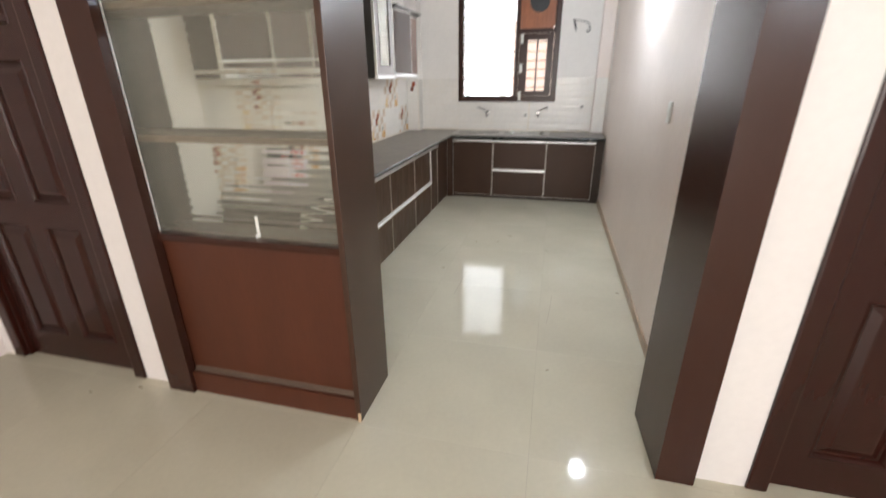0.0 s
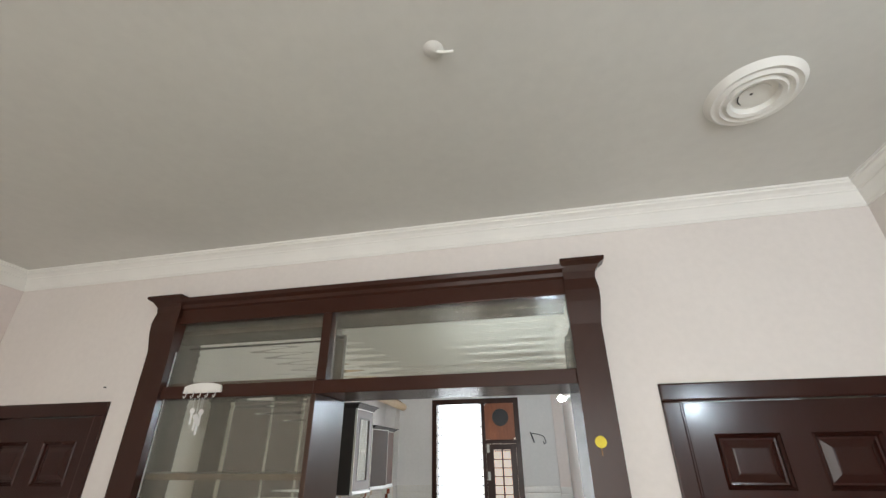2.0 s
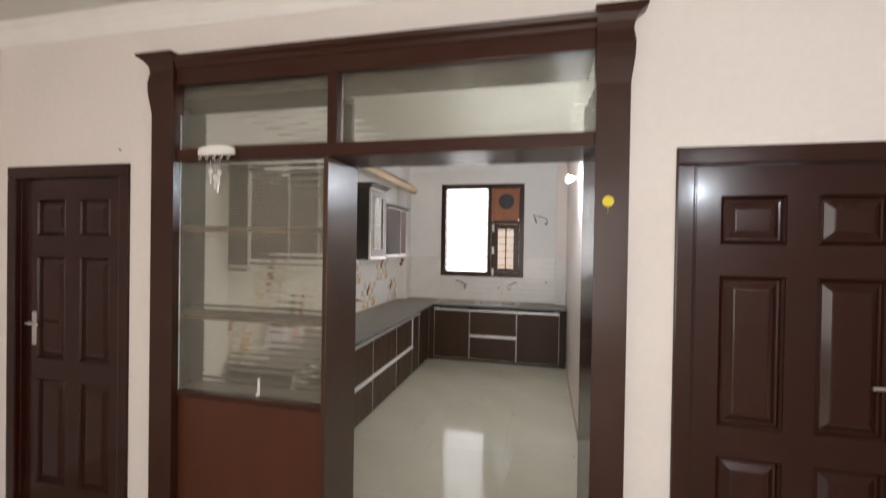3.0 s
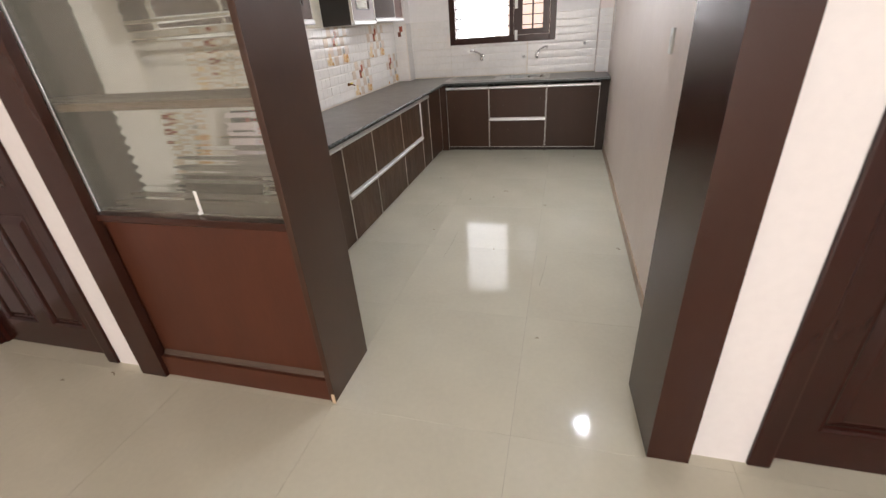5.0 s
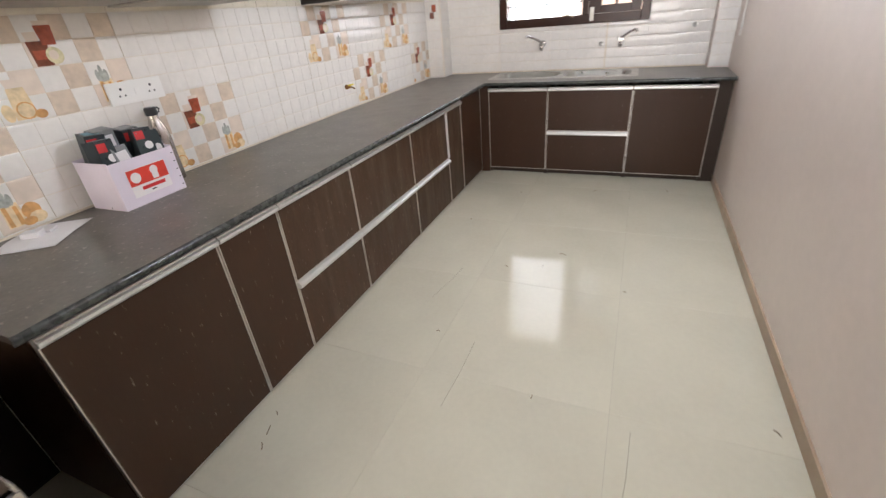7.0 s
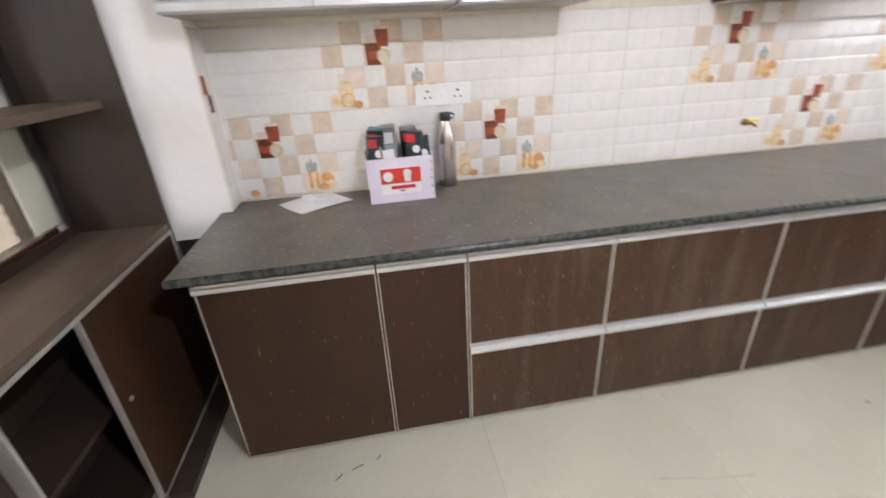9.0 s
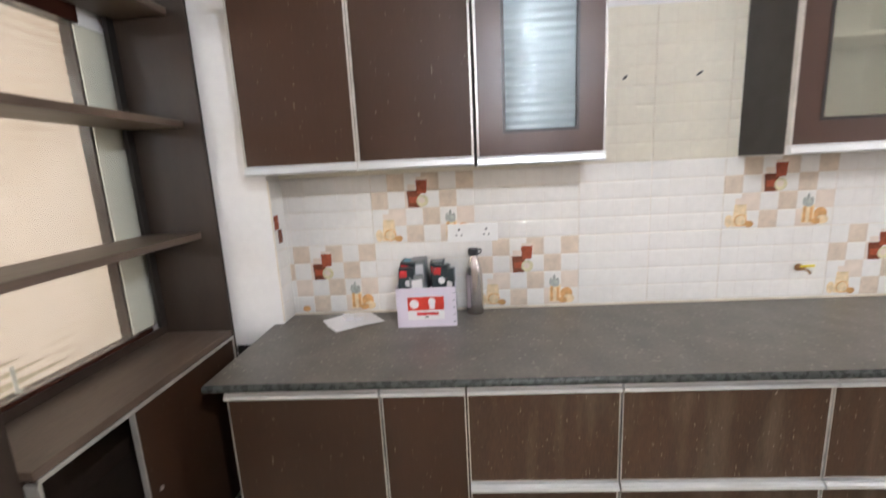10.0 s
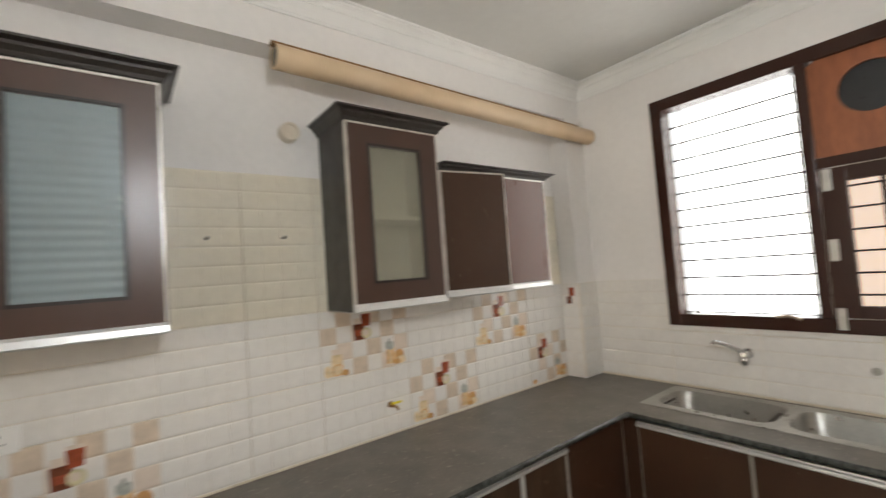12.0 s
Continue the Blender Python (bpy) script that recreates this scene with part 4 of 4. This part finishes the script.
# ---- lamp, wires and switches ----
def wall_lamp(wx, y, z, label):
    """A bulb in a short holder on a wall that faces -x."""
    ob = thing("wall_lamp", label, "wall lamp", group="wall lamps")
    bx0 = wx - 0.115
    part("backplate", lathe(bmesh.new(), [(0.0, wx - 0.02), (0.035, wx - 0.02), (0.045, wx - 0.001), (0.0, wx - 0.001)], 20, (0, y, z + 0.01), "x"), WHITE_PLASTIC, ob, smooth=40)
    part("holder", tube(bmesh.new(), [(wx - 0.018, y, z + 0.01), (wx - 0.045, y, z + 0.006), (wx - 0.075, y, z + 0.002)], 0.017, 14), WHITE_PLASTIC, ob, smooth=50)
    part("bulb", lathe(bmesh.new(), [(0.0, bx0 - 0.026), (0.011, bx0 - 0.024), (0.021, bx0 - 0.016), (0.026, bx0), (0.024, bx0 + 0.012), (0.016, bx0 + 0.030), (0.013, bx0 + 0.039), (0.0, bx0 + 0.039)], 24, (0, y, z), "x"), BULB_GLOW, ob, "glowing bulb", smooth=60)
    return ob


wall_lamp(XR, 3.62, 2.37, "lit round white bulb in a holder on the cream wall")
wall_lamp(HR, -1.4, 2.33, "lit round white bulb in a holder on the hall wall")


def cable(name, pts, label, r=0.003, mats=None):
    pts = [Vector(p) for p in pts]
    fine = []
    for k in range(len(pts) - 1):
        for j in range(6):
            t = j / 6
            a, b, c, d = pts[max(k - 1, 0)], pts[k], pts[k + 1], pts[min(k + 2, len(pts) - 1)]
            fine.append(0.5 * ((2 * b) + (c - a) * t + (2 * a - 5 * b + 4 * c - d) * t * t + (3 * b - a - 3 * c + d) * t ** 3))
    fine.append(pts[-1])
    return solid(name, tube(bmesh.new(), fine, r, 6), mats or IRON, label, "cable", smooth=60)


cable("wire_loop", [(0.10, YB - 0.006, 2.24), (0.135, YB - 0.02, 2.13), (0.15, YB - 0.012, 2.10), (0.13, YB - 0.02, 2.17), (0.12, YB - 0.03, 2.215), (0.22, YB - 0.03, 2.20), (0.29, YB - 0.03, 2.17), (0.315, YB - 0.025, 2.10), (0.29, YB - 0.012, 2.075), (0.28, YB - 0.008, 2.11)], "loose grey wire loop hanging on the back wall", 0.006)
cable("hanging_wire", [(XR - 0.004, 5.95, 2.75), (XR - 0.012, 5.93, 2.4), (XR - 0.006, 5.96, 2.0), (XR - 0.014, 5.92, 1.7), (XR - 0.006, 5.95, 1.35), (XR - 0.01, 5.93, 1.1)], "thin white wire hanging down the cream wall", 0.004, WHITE_PLASTIC)


def plate(name, at, wide, high, label, rocker, facing):
    """A white switch or socket plate; local x runs along the wall, local -y out of it."""
    ob = thing(name, label, "switch" if rocker else "socket")
    part("cover", boxes((-wide / 2, wide / 2, -0.010, -0.0005, -high / 2, high / 2), bevel=0.003), WHITE_PLASTIC, ob)
    if rocker:
        part("rocker", boxes((-0.012, 0.012, -0.014, -0.0102, -0.02, 0.02), bevel=0.002), WHITE_PLASTIC, ob)
    else:
        for cx in (-wide * 0.27, wide * 0.27):
            for dx, dz, r in ((0, 0.016, 0.0055), (-0.012, -0.010, 0.004), (0.012, -0.010, 0.004)):
                part("pin_hole", lathe(bmesh.new(), [(0.0, -0.0112), (r, -0.0112), (r, -0.0102), (0.0, -0.0102)], 10, (cx + dx, 0, dz), "y"), BLACK_PLASTIC, ob)
        part("rocker", boxes((-0.010, 0.010, -0.013, -0.0102, -0.014, 0.014), bevel=0.002), WHITE_PLASTIC, ob)
    ob.matrix_world = Matrix.Translation(at) @ Matrix.Rotation(radians(facing), 4, "Z")
    return ob


plate("wall_socket", (XL + 0.0125, 3.031, 1.236), 0.245, 0.088, "white double socket plate on the tiled wall", False, 90)
plate("wall_switch", (XR, 2.76, 1.34), 0.07, 0.115, "white switch plate on the cream wall", True, -90)

# ---- things on the worktop ----
def carton(bm_at, sx, sy, sz, m, name, parent, tilt=(0, 0, 0), label=""):
    bm = boxes((-sx / 2, sx / 2, -sy / 2, sy / 2, 0, sz), bevel=0.002)
    ob = part(name, bm, m, parent, label)
    ob.matrix_local = pose(*bm_at, *tilt)
    return ob


bx = thing("card_box", "lilac white open card box with a red and white label", "box", at=(-1.955, 2.805, TOP + 0.0005))
bx.rotation_euler = (0, 0, radians(1))
W2, D2, HB2, th = 0.136, 0.10, 0.185, 0.003
part("wall_panel", boxes((D2 - th, D2, -W2, W2, 0, HB2), (-D2, -D2 + th, -W2, W2, 0, HB2 + 0.01), (-D2 + th, D2 - th, -W2, -W2 + th, 0, HB2 + 0.005), (-D2 + th, D2 - th, W2 - th, W2, 0, HB2 + 0.005), (-D2 + th, D2 - th, -W2 + th, W2 - th, 0, th)), CARD, bx)
lab = part("label", boxes((D2 + 0.0003, D2 + 0.001, -0.085, 0.08, 0.035, 0.145)), PAPER, bx, "white label")
part("label_print", boxes((D2 + 0.0012, D2 + 0.0016, -0.085, 0.08, 0.08, 0.143)), LABEL_RED, lab, "red printed band")
part("label_mark", lathe(bmesh.new(), [(0.0, D2 + 0.0018), (0.021, D2 + 0.0018), (0.021, D2 + 0.0022), (0.0, D2 + 0.0022)], 16, (0, -0.055, 0.11), "x"), PAPER, lab, "white disc mark")
bm = bmesh.new()
lathe(bm, [(0.0, D2 + 0.0018), (0.017, D2 + 0.0018), (0.017, D2 + 0.0022), (0.0, D2 + 0.0022)], 16, (0, 0.025, 0.12), "x")
box(bm, D2 + 0.0018, D2 + 0.0022, 0.012, 0.038, 0.085, 0.112)
part("label_mark", bm, PAPER, lab, "white bulb-shaped mark")
part("label_line", boxes((D2 + 0.0012, D2 + 0.0016, -0.045, 0.055, 0.056, 0.070)), RED_PRINT, lab, "printed bar")
part("label_line", boxes((D2 + 0.0012, D2 + 0.0016, -0.01, 0.01, 0.045, 0.050)), IRON, lab, "printed bar")
for k in range(5):
    part("staple", boxes((D2 + 0.0003, D2 + 0.0012, W2 - 0.014, W2 - 0.006, 0.02 + 0.034 * k, 0.0235 + 0.034 * k)), IRON, bx)
spots = [(-0.045, -0.095, 8, -6), (0.045, -0.10, -7, -4), (-0.05, -0.02, 6, 4), (0.05, -0.03, -12, 5), (-0.045, 0.06, 7, 2), (0.045, 0.055, -9, -5), (0.0, 0.10, 4, 8), (0.05, 0.105, -10, 3)]
for k, (x, y, tx, ty) in enumerate(spots):
    kind = (CARTON_DARK, CARTON_DARK, CARTON_GREY, CARTON_DARK)[k % 4] if k != 3 else CARTON_GREY
    hgt = (0.285, 0.262, 0.29, 0.225, 0.275, 0.27, 0.262, 0.25)[k]
    cb = thing("bulb_carton", "dark bulb carton with red and white print standing in the box" if kind is CARTON_DARK else "grey bulb carton standing in the box", "carton", group="bulb cartons in the box")
    cb.matrix_world = Matrix.Translation((-1.955, 2.805, TOP + 0.005)) @ pose(x, y, 0, ty * 0.7, tx * 0.7, (k * 37) % 23 - 10)
    part("body", boxes((-0.036, 0.036, -0.034, 0.034, 0, hgt), bevel=0.002), kind, cb)
    if kind is CARTON_DARK:
        part("red_mark", boxes((0.0362, 0.0366, -0.03, 0.004, hgt - 0.045, hgt - 0.012)), RED_PRINT, cb, "red printed mark")
        part("bulb_picture", lathe(bmesh.new(), [(0.0, 0.0362), (0.016, 0.0362), (0.016, 0.0366), (0.0, 0.0366)], 14, (0, 0.01, hgt - 0.07), "x"), PAPER, cb, "white bulb picture")
        part("top_print", boxes((-0.028, 0.02, -0.024, 0.024, hgt + 0.0002, hgt + 0.0006)), CARTON_BLUE if k % 3 == 0 else CARTON_GREY, cb, "printed top flap")
    else:
        part("window_print", boxes((0.0362, 0.0366, -0.024, 0.024, hgt - 0.08, hgt - 0.02)), PAPER, cb, "pale printed patch")

bottle = thing("water_bottle", "tall brushed steel water bottle with a black cap", "bottle", at=(-2.03, 3.03, TOP + 0.0005))
part("body", lathe(bmesh.new(), [(0.0, 0.0), (0.039, 0.0), (0.042, 0.004), (0.042, 0.05), (0.0415, 0.19), (0.038, 0.22), (0.029, 0.255), (0.022, 0.275), (0.021, 0.29), (0.0, 0.29)], 32), BOTTLE_STEEL, bottle, smooth=45)
part("cap", lathe(bmesh.new(), [(0.0, 0.2905), (0.024, 0.2905), (0.025, 0.296), (0.025, 0.318), (0.022, 0.324), (0.0, 0.324)], 24), BLACK_PLASTIC, bottle, "black screw cap", smooth=45)
part("carry_loop", tube(bmesh.new(), [(0.0, 0.02, 0.295), (0.0, 0.036, 0.30), (0.0, 0.04, 0.31), (0.0, 0.034, 0.318), (0.0, 0.02, 0.316)], 0.004, 8), BLACK_PLASTIC, bottle, smooth=50)

sheet = thing("paper_sheet", "folded white paper sheet lying on the worktop", "paper", at=(-1.96, 2.43, TOP + 0.001))
bm = bmesh.new()
pts = [[(-0.10, -0.115), (-0.10, -0.02), (-0.095, 0.12)], [(0.0, -0.12), (0.0, -0.01), (0.005, 0.12)], [(0.095, -0.11), (0.10, 0.0), (0.105, 0.125)]]
lift = [[0.0, 0.004, 0.001], [0.001, 0.010, 0.002], [0.0, 0.003, 0.0]]
top_v = [[bm.verts.new((p[0], p[1], lift[i][j] + 0.0012)) for j, p in enumerate(r)] for i, r in enumerate(pts)]
low_v = [[bm.verts.new((p[0], p[1], lift[i][j])) for j, p in enumerate(r)] for i, r in enumerate(pts)]
for i in range(2):
    for j in range(2):
        bm.faces.new((top_v[i][j], top_v[i + 1][j], top_v[i + 1][j + 1], top_v[i][j + 1]))
        bm.faces.new((low_v[i][j], low_v[i][j + 1], low_v[i + 1][j + 1], low_v[i + 1][j]))
part("leaf", bm, PAPER, sheet)
part("folded_flap", boxes((-0.045, 0.015, -0.035, 0.005, 0.010, 0.030), (-0.02, 0.03, 0.0, 0.05, 0.010, 0.020), bevel=0.003), PAPER, sheet, "crumpled paper flap")
sheet.rotation_euler = (0, 0, radians(35))
gas_tap = thing("gas_tap", "small yellow gas tap with a brass stub on the tiled wall", "gas tap")
part("body", lathe(bmesh.new(), [(0.0, XL + 0.050), (0.008, XL + 0.050), (0.011, XL + 0.030), (0.017, XL + 0.016), (0.017, XL + 0.009), (0.0, XL + 0.009)], 14, (0, 4.585, 1.0), "x"), PIPE_RUST, gas_tap, "brass stub", smooth=40)
part("lever", boxes((XL + 0.034, XL + 0.046, 4.575, 4.635, 1.006, 1.016), (XL + 0.036, XL + 0.044, 4.58, 4.59, 0.998, 1.006), bevel=0.002), YELLOW, gas_tap, "yellow lever")
part("nozzle", tube(bmesh.new(), [(XL + 0.046, 4.585, 1.0), (XL + 0.070, 4.588, 0.995), (XL + 0.082, 4.59, 0.985)], 0.006, 8), PIPE_RUST, gas_tap, smooth=50)
for y in (3.735, 4.06):
    solid("tile_nail", tube(bmesh.new(), [(XL + 0.012, y, 1.905), (XL + 0.04, y + 0.004, 1.912)], 0.005, 6), IRON, "short dark nail in the cream tiles", "nail", group="nails in the tiles")
rng = random.Random(5)
for x, y, r in ((-1.29, 2.505, 0.022), (-1.262, 2.437, 0.018), (-1.317, 2.585, 0.012), (-0.39, 4.21, 0.022), (0.533, 3.11, 0.014), (-0.008, 3.878, 0.009), (-0.868, 3.277, 0.009), (-0.33, 3.003, 0.010), (-0.70, 3.98, 0.008), (-0.486, 4.042, 0.010), (-2.07, 1.39, 0.018), (0.039, 2.04, 0.009), (-0.9, 5.2, 0.014), (-0.3, 5.35, 0.012), (-1.15, 4.6, 0.012), (0.25, 5.45, 0.014), (-2.3, 1.3, 0.010)):
    a = rng.uniform(0, 3.14)
    solid("dry_leaf_scrap", tube(bmesh.new(), [(x - r * math.cos(a), y - r * math.sin(a), 0.003), (x, y + 0.3 * r, 0.006), (x + r * math.cos(a), y + r * math.sin(a), 0.003)], 0.0019, 5), LITTER, "small brown scrap of litter on the floor", "litter", group="floor litter")

SCRATCH = material("dark_scuff", (0.30, 0.275, 0.21), 0.5, vary=0.2, scale=40)
for x0, y0, x1, y1 in ((-0.672, 2.84, -0.664, 3.26), (0.02, 2.55, 0.05, 2.95), (-1.02, 3.55, -0.96, 3.9)):
    solid("floor_scratch", tube(bmesh.new(), [(x0, y0, 0.0002), ((x0 + x1) / 2 + 0.006, (y0 + y1) / 2, 0.0002), (x1, y1, 0.0002)], 0.0012, 4), SCRATCH, "thin dark scuff line on the floor tiles", "scuff", group="floor scuffs")

# ---- wall tiles ----
SQ = 0.0835


def tile_mesh(name, wide, high, kind, flush="right"):
    """A glazed tile embossed in squares; its own x runs along the wall, -y out of it. kind: plain, cream or print."""
    bm = bmesh.new()
    mats = [TILE_CREAM if kind == "cream" else TILE_WHITE, TILE_GROUT, TILE_BEIGE, TILE_PALE, PRINT_RED, PRINT_DARK, PRINT_LIME, PRINT_ORANGE, PRINT_YELLOW, PRINT_GREY]
    box(bm, 0.0, wide, -0.0070, -0.0005, 0.0, high, slot=1)
    cols, rows = int(round(wide / SQ + 0.3)), max(1, int(round(high / SQ)))
    beige = {(1, 3): 2, (3, 3): 2, (5, 3): 2, (0, 2): 2, (4, 2): 2, (1, 1): 3, (3, 1): 2, (5, 1): 3, (2, 0): 2, (2, 2): 3, (4, 0): 3}
    for i in range(cols):
        for j in range(rows):
            if flush == "right":
                x1 = wide - i * SQ
                x0, ci = max(0.0, x1 - SQ), 5 - i
            else:
                x0 = i * SQ
                x1, ci = min(wide, x0 + SQ), i
            z0, z1 = j * high / rows, (j + 1) * high / rows
            if x1 - x0 < 0.008 or z1 - z0 < 0.008:
                continue
            s = beige.get((ci, j), 0) if kind == "print" else 0
            g = 0.0004
            lo = [(x0 + g, -0.0068, z0 + g), (x1 - g, -0.0068, z0 + g), (x1 - g, -0.0068, z1 - g), (x0 + g, -0.0068, z1 - g)]
            rings = [lo] + [[(x0 + ex, y, z0 + ez), (x1 - ex, y, z0 + ez), (x1 - ex, y, z1 - ez), (x0 + ex, y, z1 - ez)] for ex, ez, y in ((0.0004, 0.0018, -0.0076), (0.0014, 0.0120, -0.0084))]
            vs = [[bm.verts.new(p) for p in ring] for ring in rings]
            for a, c in zip(vs, vs[1:]):
                for k in range(4):
                    bm.faces.new((a[k], a[(k + 1) % 4], c[(k + 1) % 4], c[k])).material_index = s
            bm.faces.new(vs[-1]).material_index = s
    if kind == "print":
        base = wide - 6 * SQ

        def blob(cx, cz, rx, rz, slot, n=16, y=-0.0086, wob=0.0):
            cx += base
            if cx - rx < 0.004:
                return
            vs = [bm.verts.new((cx + rx * math.cos(2 * math.pi * k / n) * (1 + wob * math.sin(3.0 * k)), y, cz + rz * math.sin(2 * math.pi * k / n))) for k in range(n)]
            c = bm.verts.new((cx, y - 0.0003, cz))
            for k in range(n):
                f = bm.faces.new((vs[k], vs[(k + 1) % n], c))
                f.material_index = slot

        def pot(cx, z0, w0, w1, h, slot, y=-0.0086):
            cx += base
            if cx - max(w0, w1) < 0.004:
                return
            quad(bm, [(cx - w0, y, z0), (cx + w0, y, z0), (cx + w1, y, z0 + h), (cx - w1, y, z0 + h)], slot)

        # two jars and a lime
        pot(2.52 * SQ, 2.04 * SQ, 0.028, 0.033, 0.082, 5)
        pot(2.42 * SQ, 3.02 * SQ, 0.018, 0.022, 0.030, 3)
        pot(3.0 * SQ, 2.85 * SQ, 0.023, 0.028, 0.064, 4, -0.0089)
        pot(3.0 * SQ, 3.62 * SQ, 0.024, 0.026, 0.014, 3, -0.0090)
        pot(2.5 * SQ, 2.3 * SQ, 0.020, 0.022, 0.030, 4, -0.0088)
        blob(3.02 * SQ, 2.42 * SQ, 0.029, 0.029, 6, y=-0.0095)
        blob(2.98 * SQ, 2.45 * SQ, 0.016, 0.016, 3, y=-0.0099)
        # jug of juice with orange slices
        pot(0.95 * SQ, 0.12 * SQ, 0.036, 0.027, 0.105, 8)
        pot(0.95 * SQ, 1.38 * SQ, 0.024, 0.028, 0.028, 3)
        blob(0.35 * SQ, 0.45 * SQ, 0.018, 0.030, 8, y=-0.0085)
        blob(1.0 * SQ, 0.46 * SQ, 0.030, 0.030, 7, y=-0.0090)
        blob(1.0 * SQ, 0.46 * SQ, 0.025, 0.025, 8, y=-0.0094)
        blob(1.48 * SQ, 0.24 * SQ, 0.020, 0.016, 7, y=-0.0088)
        # pineapple and oranges
        for dx, dz, rx, rz in ((-0.016, 0.020, 0.009, 0.022), (0.0, 0.030, 0.008, 0.028), (0.016, 0.018, 0.009, 0.022), (0.0, 0.006, 0.018, 0.012)):
            blob(4.6 * SQ + dx, 1.15 * SQ + dz, rx, rz, 9, y=-0.0086 - abs(dx) * 0.01)
        pot(4.66 * SQ, 0.18 * SQ, 0.030, 0.026, 0.085, 8)
        pot(4.45 * SQ, 0.22 * SQ, 0.007, 0.006, 0.075, 7, -0.0090)
        pot(4.82 * SQ, 0.22 * SQ, 0.007, 0.006, 0.070, 7, -0.0090)
        blob(5.32 * SQ, 0.66 * SQ, 0.030, 0.032, 7, y=-0.0090)
        blob(5.45 * SQ, 0.34 * SQ, 0.028, 0.022, 8, y=-0.0094)
        blob(5.1 * SQ, 0.26 * SQ, 0.022, 0.016, 7, y=-0.0096)
    return mesh_of(name, bm, *mats, smooth=35)


tile_cache = {}


def wall_tile(parent, wide, high, kind, m, flush="right"):
    key = (round(wide, 3), round(high, 3), kind, flush)
    if key not in tile_cache:
        tile_cache[key] = tile_mesh("tile", wide, high, kind, flush)
    ob = new("tile", tile_cache[key])
    ob.parent = parent
    ob.matrix_local = m
    return ob


ROWS_Z = [TOP + 0.012, 1.199, 1.536, 1.873, 2.21]
COLS_Y = [2.097, 2.545, 3.045, 3.545, 3.88, 4.215, 4.718, 5.22, 5.72, 6.128]
left_wall = bpy.data.objects["wall_kitchen_left"]
back_wall = bpy.data.objects["wall_kitchen_back"]
prints = {(0, 0), (2, 0), (6, 0), (8, 0), (1, 1), (5, 1), (7, 1)}
JT = 0.0016
for c in range(9):
    for r in range(4):
        y0, y1, z0, z1 = COLS_Y[c], COLS_Y[c + 1] - JT, ROWS_Z[r], ROWS_Z[r + 1] - JT
        kind = "print" if (c, r) in prints else ("cream" if r >= 2 else "plain")
        wall_tile(left_wall, y1 - y0, z1 - z0, kind, Matrix.Translation((XL, y0, z0)) @ pose(0, 0, 0, 0, 0, 90), "left" if c == 8 else "right")
# narrow tiles on the flank of the pillar and on the far pillar
for r in range(2):
    z0, z1 = ROWS_Z[r], ROWS_Z[r + 1] - JT
    wall_tile(left_wall, -0.002 - XL + PIL, z1 - z0, "plain", Matrix.Translation((PIL - 0.001, 2.0955, z0)) @ pose(0, 0, 0, 0, 0, 180))
    wall_tile(left_wall, 0.15, z1 - z0, "plain", Matrix.Translation((-2.082, 6.13, z0)))
    wall_tile(left_wall, 0.20, z1 - z0, "plain", Matrix.Translation((-1.93, 6.135, z0)) @ pose(0, 0, 0, 0, 0, 90))
for name, spec, m in (("printed_jar", (-2.03, -1.985, 2.1044, 2.1050, 1.235, 1.30), PRINT_DARK), ("printed_jar", (-2.005, -1.957, 2.1044, 2.1052, 1.302, 1.37), PRINT_RED),
                      ("printed_jar", (-2.035, -1.99, 6.1200, 6.1206, 1.385, 1.44), PRINT_DARK), ("printed_jar", (-2.01, -1.965, 6.1196, 6.1206, 1.442, 1.505), PRINT_RED)):
    part(name, boxes(spec), m, left_wall)
xs = [-1.921, -1.39, -0.89, -0.39, -0.045, 0.448]
for k in range(5):
    x0, x1 = xs[k], xs[k + 1] - JT
    wall_tile(back_wall, x1 - x0, ROWS_Z[1] - ROWS_Z[0] - JT, "plain", Matrix.Translation((x0, YB, ROWS_Z[0])))
    if k in (0, 4):
        wall_tile(back_wall, x1 - x0, ROWS_Z[2] - ROWS_Z[1], "plain", Matrix.Translation((x0, YB, ROWS_Z[1])))
    else:
        wall_tile(back_wall, x1 - x0, WZ0 - ROWS_Z[1] - 0.001, "plain", Matrix.Translation((x0, YB, ROWS_Z[1])))
right_wall = bpy.data.objects["wall_kitchen_right"]
for r in range(2):
    wall_tile(right_wall, 0.148, ROWS_Z[r + 1] - ROWS_Z[r] - JT, "plain", Matrix.Translation((0.451, 6.2, ROWS_Z[r])))

# ---- floor tiles ----
FT = 0.80
bm = bmesh.new()
box(bm, 0, FT - 0.0009, 0, FT - 0.0009, -0.0038, 0.0, bevel=0.0004)
tile_data = mesh_of("tile", bm, FLOOR_TILE)
for i in range(-4, 3):
    for j in range(-6, 8):
        x, y = -0.028 + i * FT, 0.62 + j * FT
        if x + FT < HL or x > HR or y + FT < HB or y > YB:
            continue
        if y > YK and (x + FT < XL or x > XR):
            continue
        ob = new("tile", tile_data)
        ob.parent = floor_ob
        ob.location = (x, y, 0)
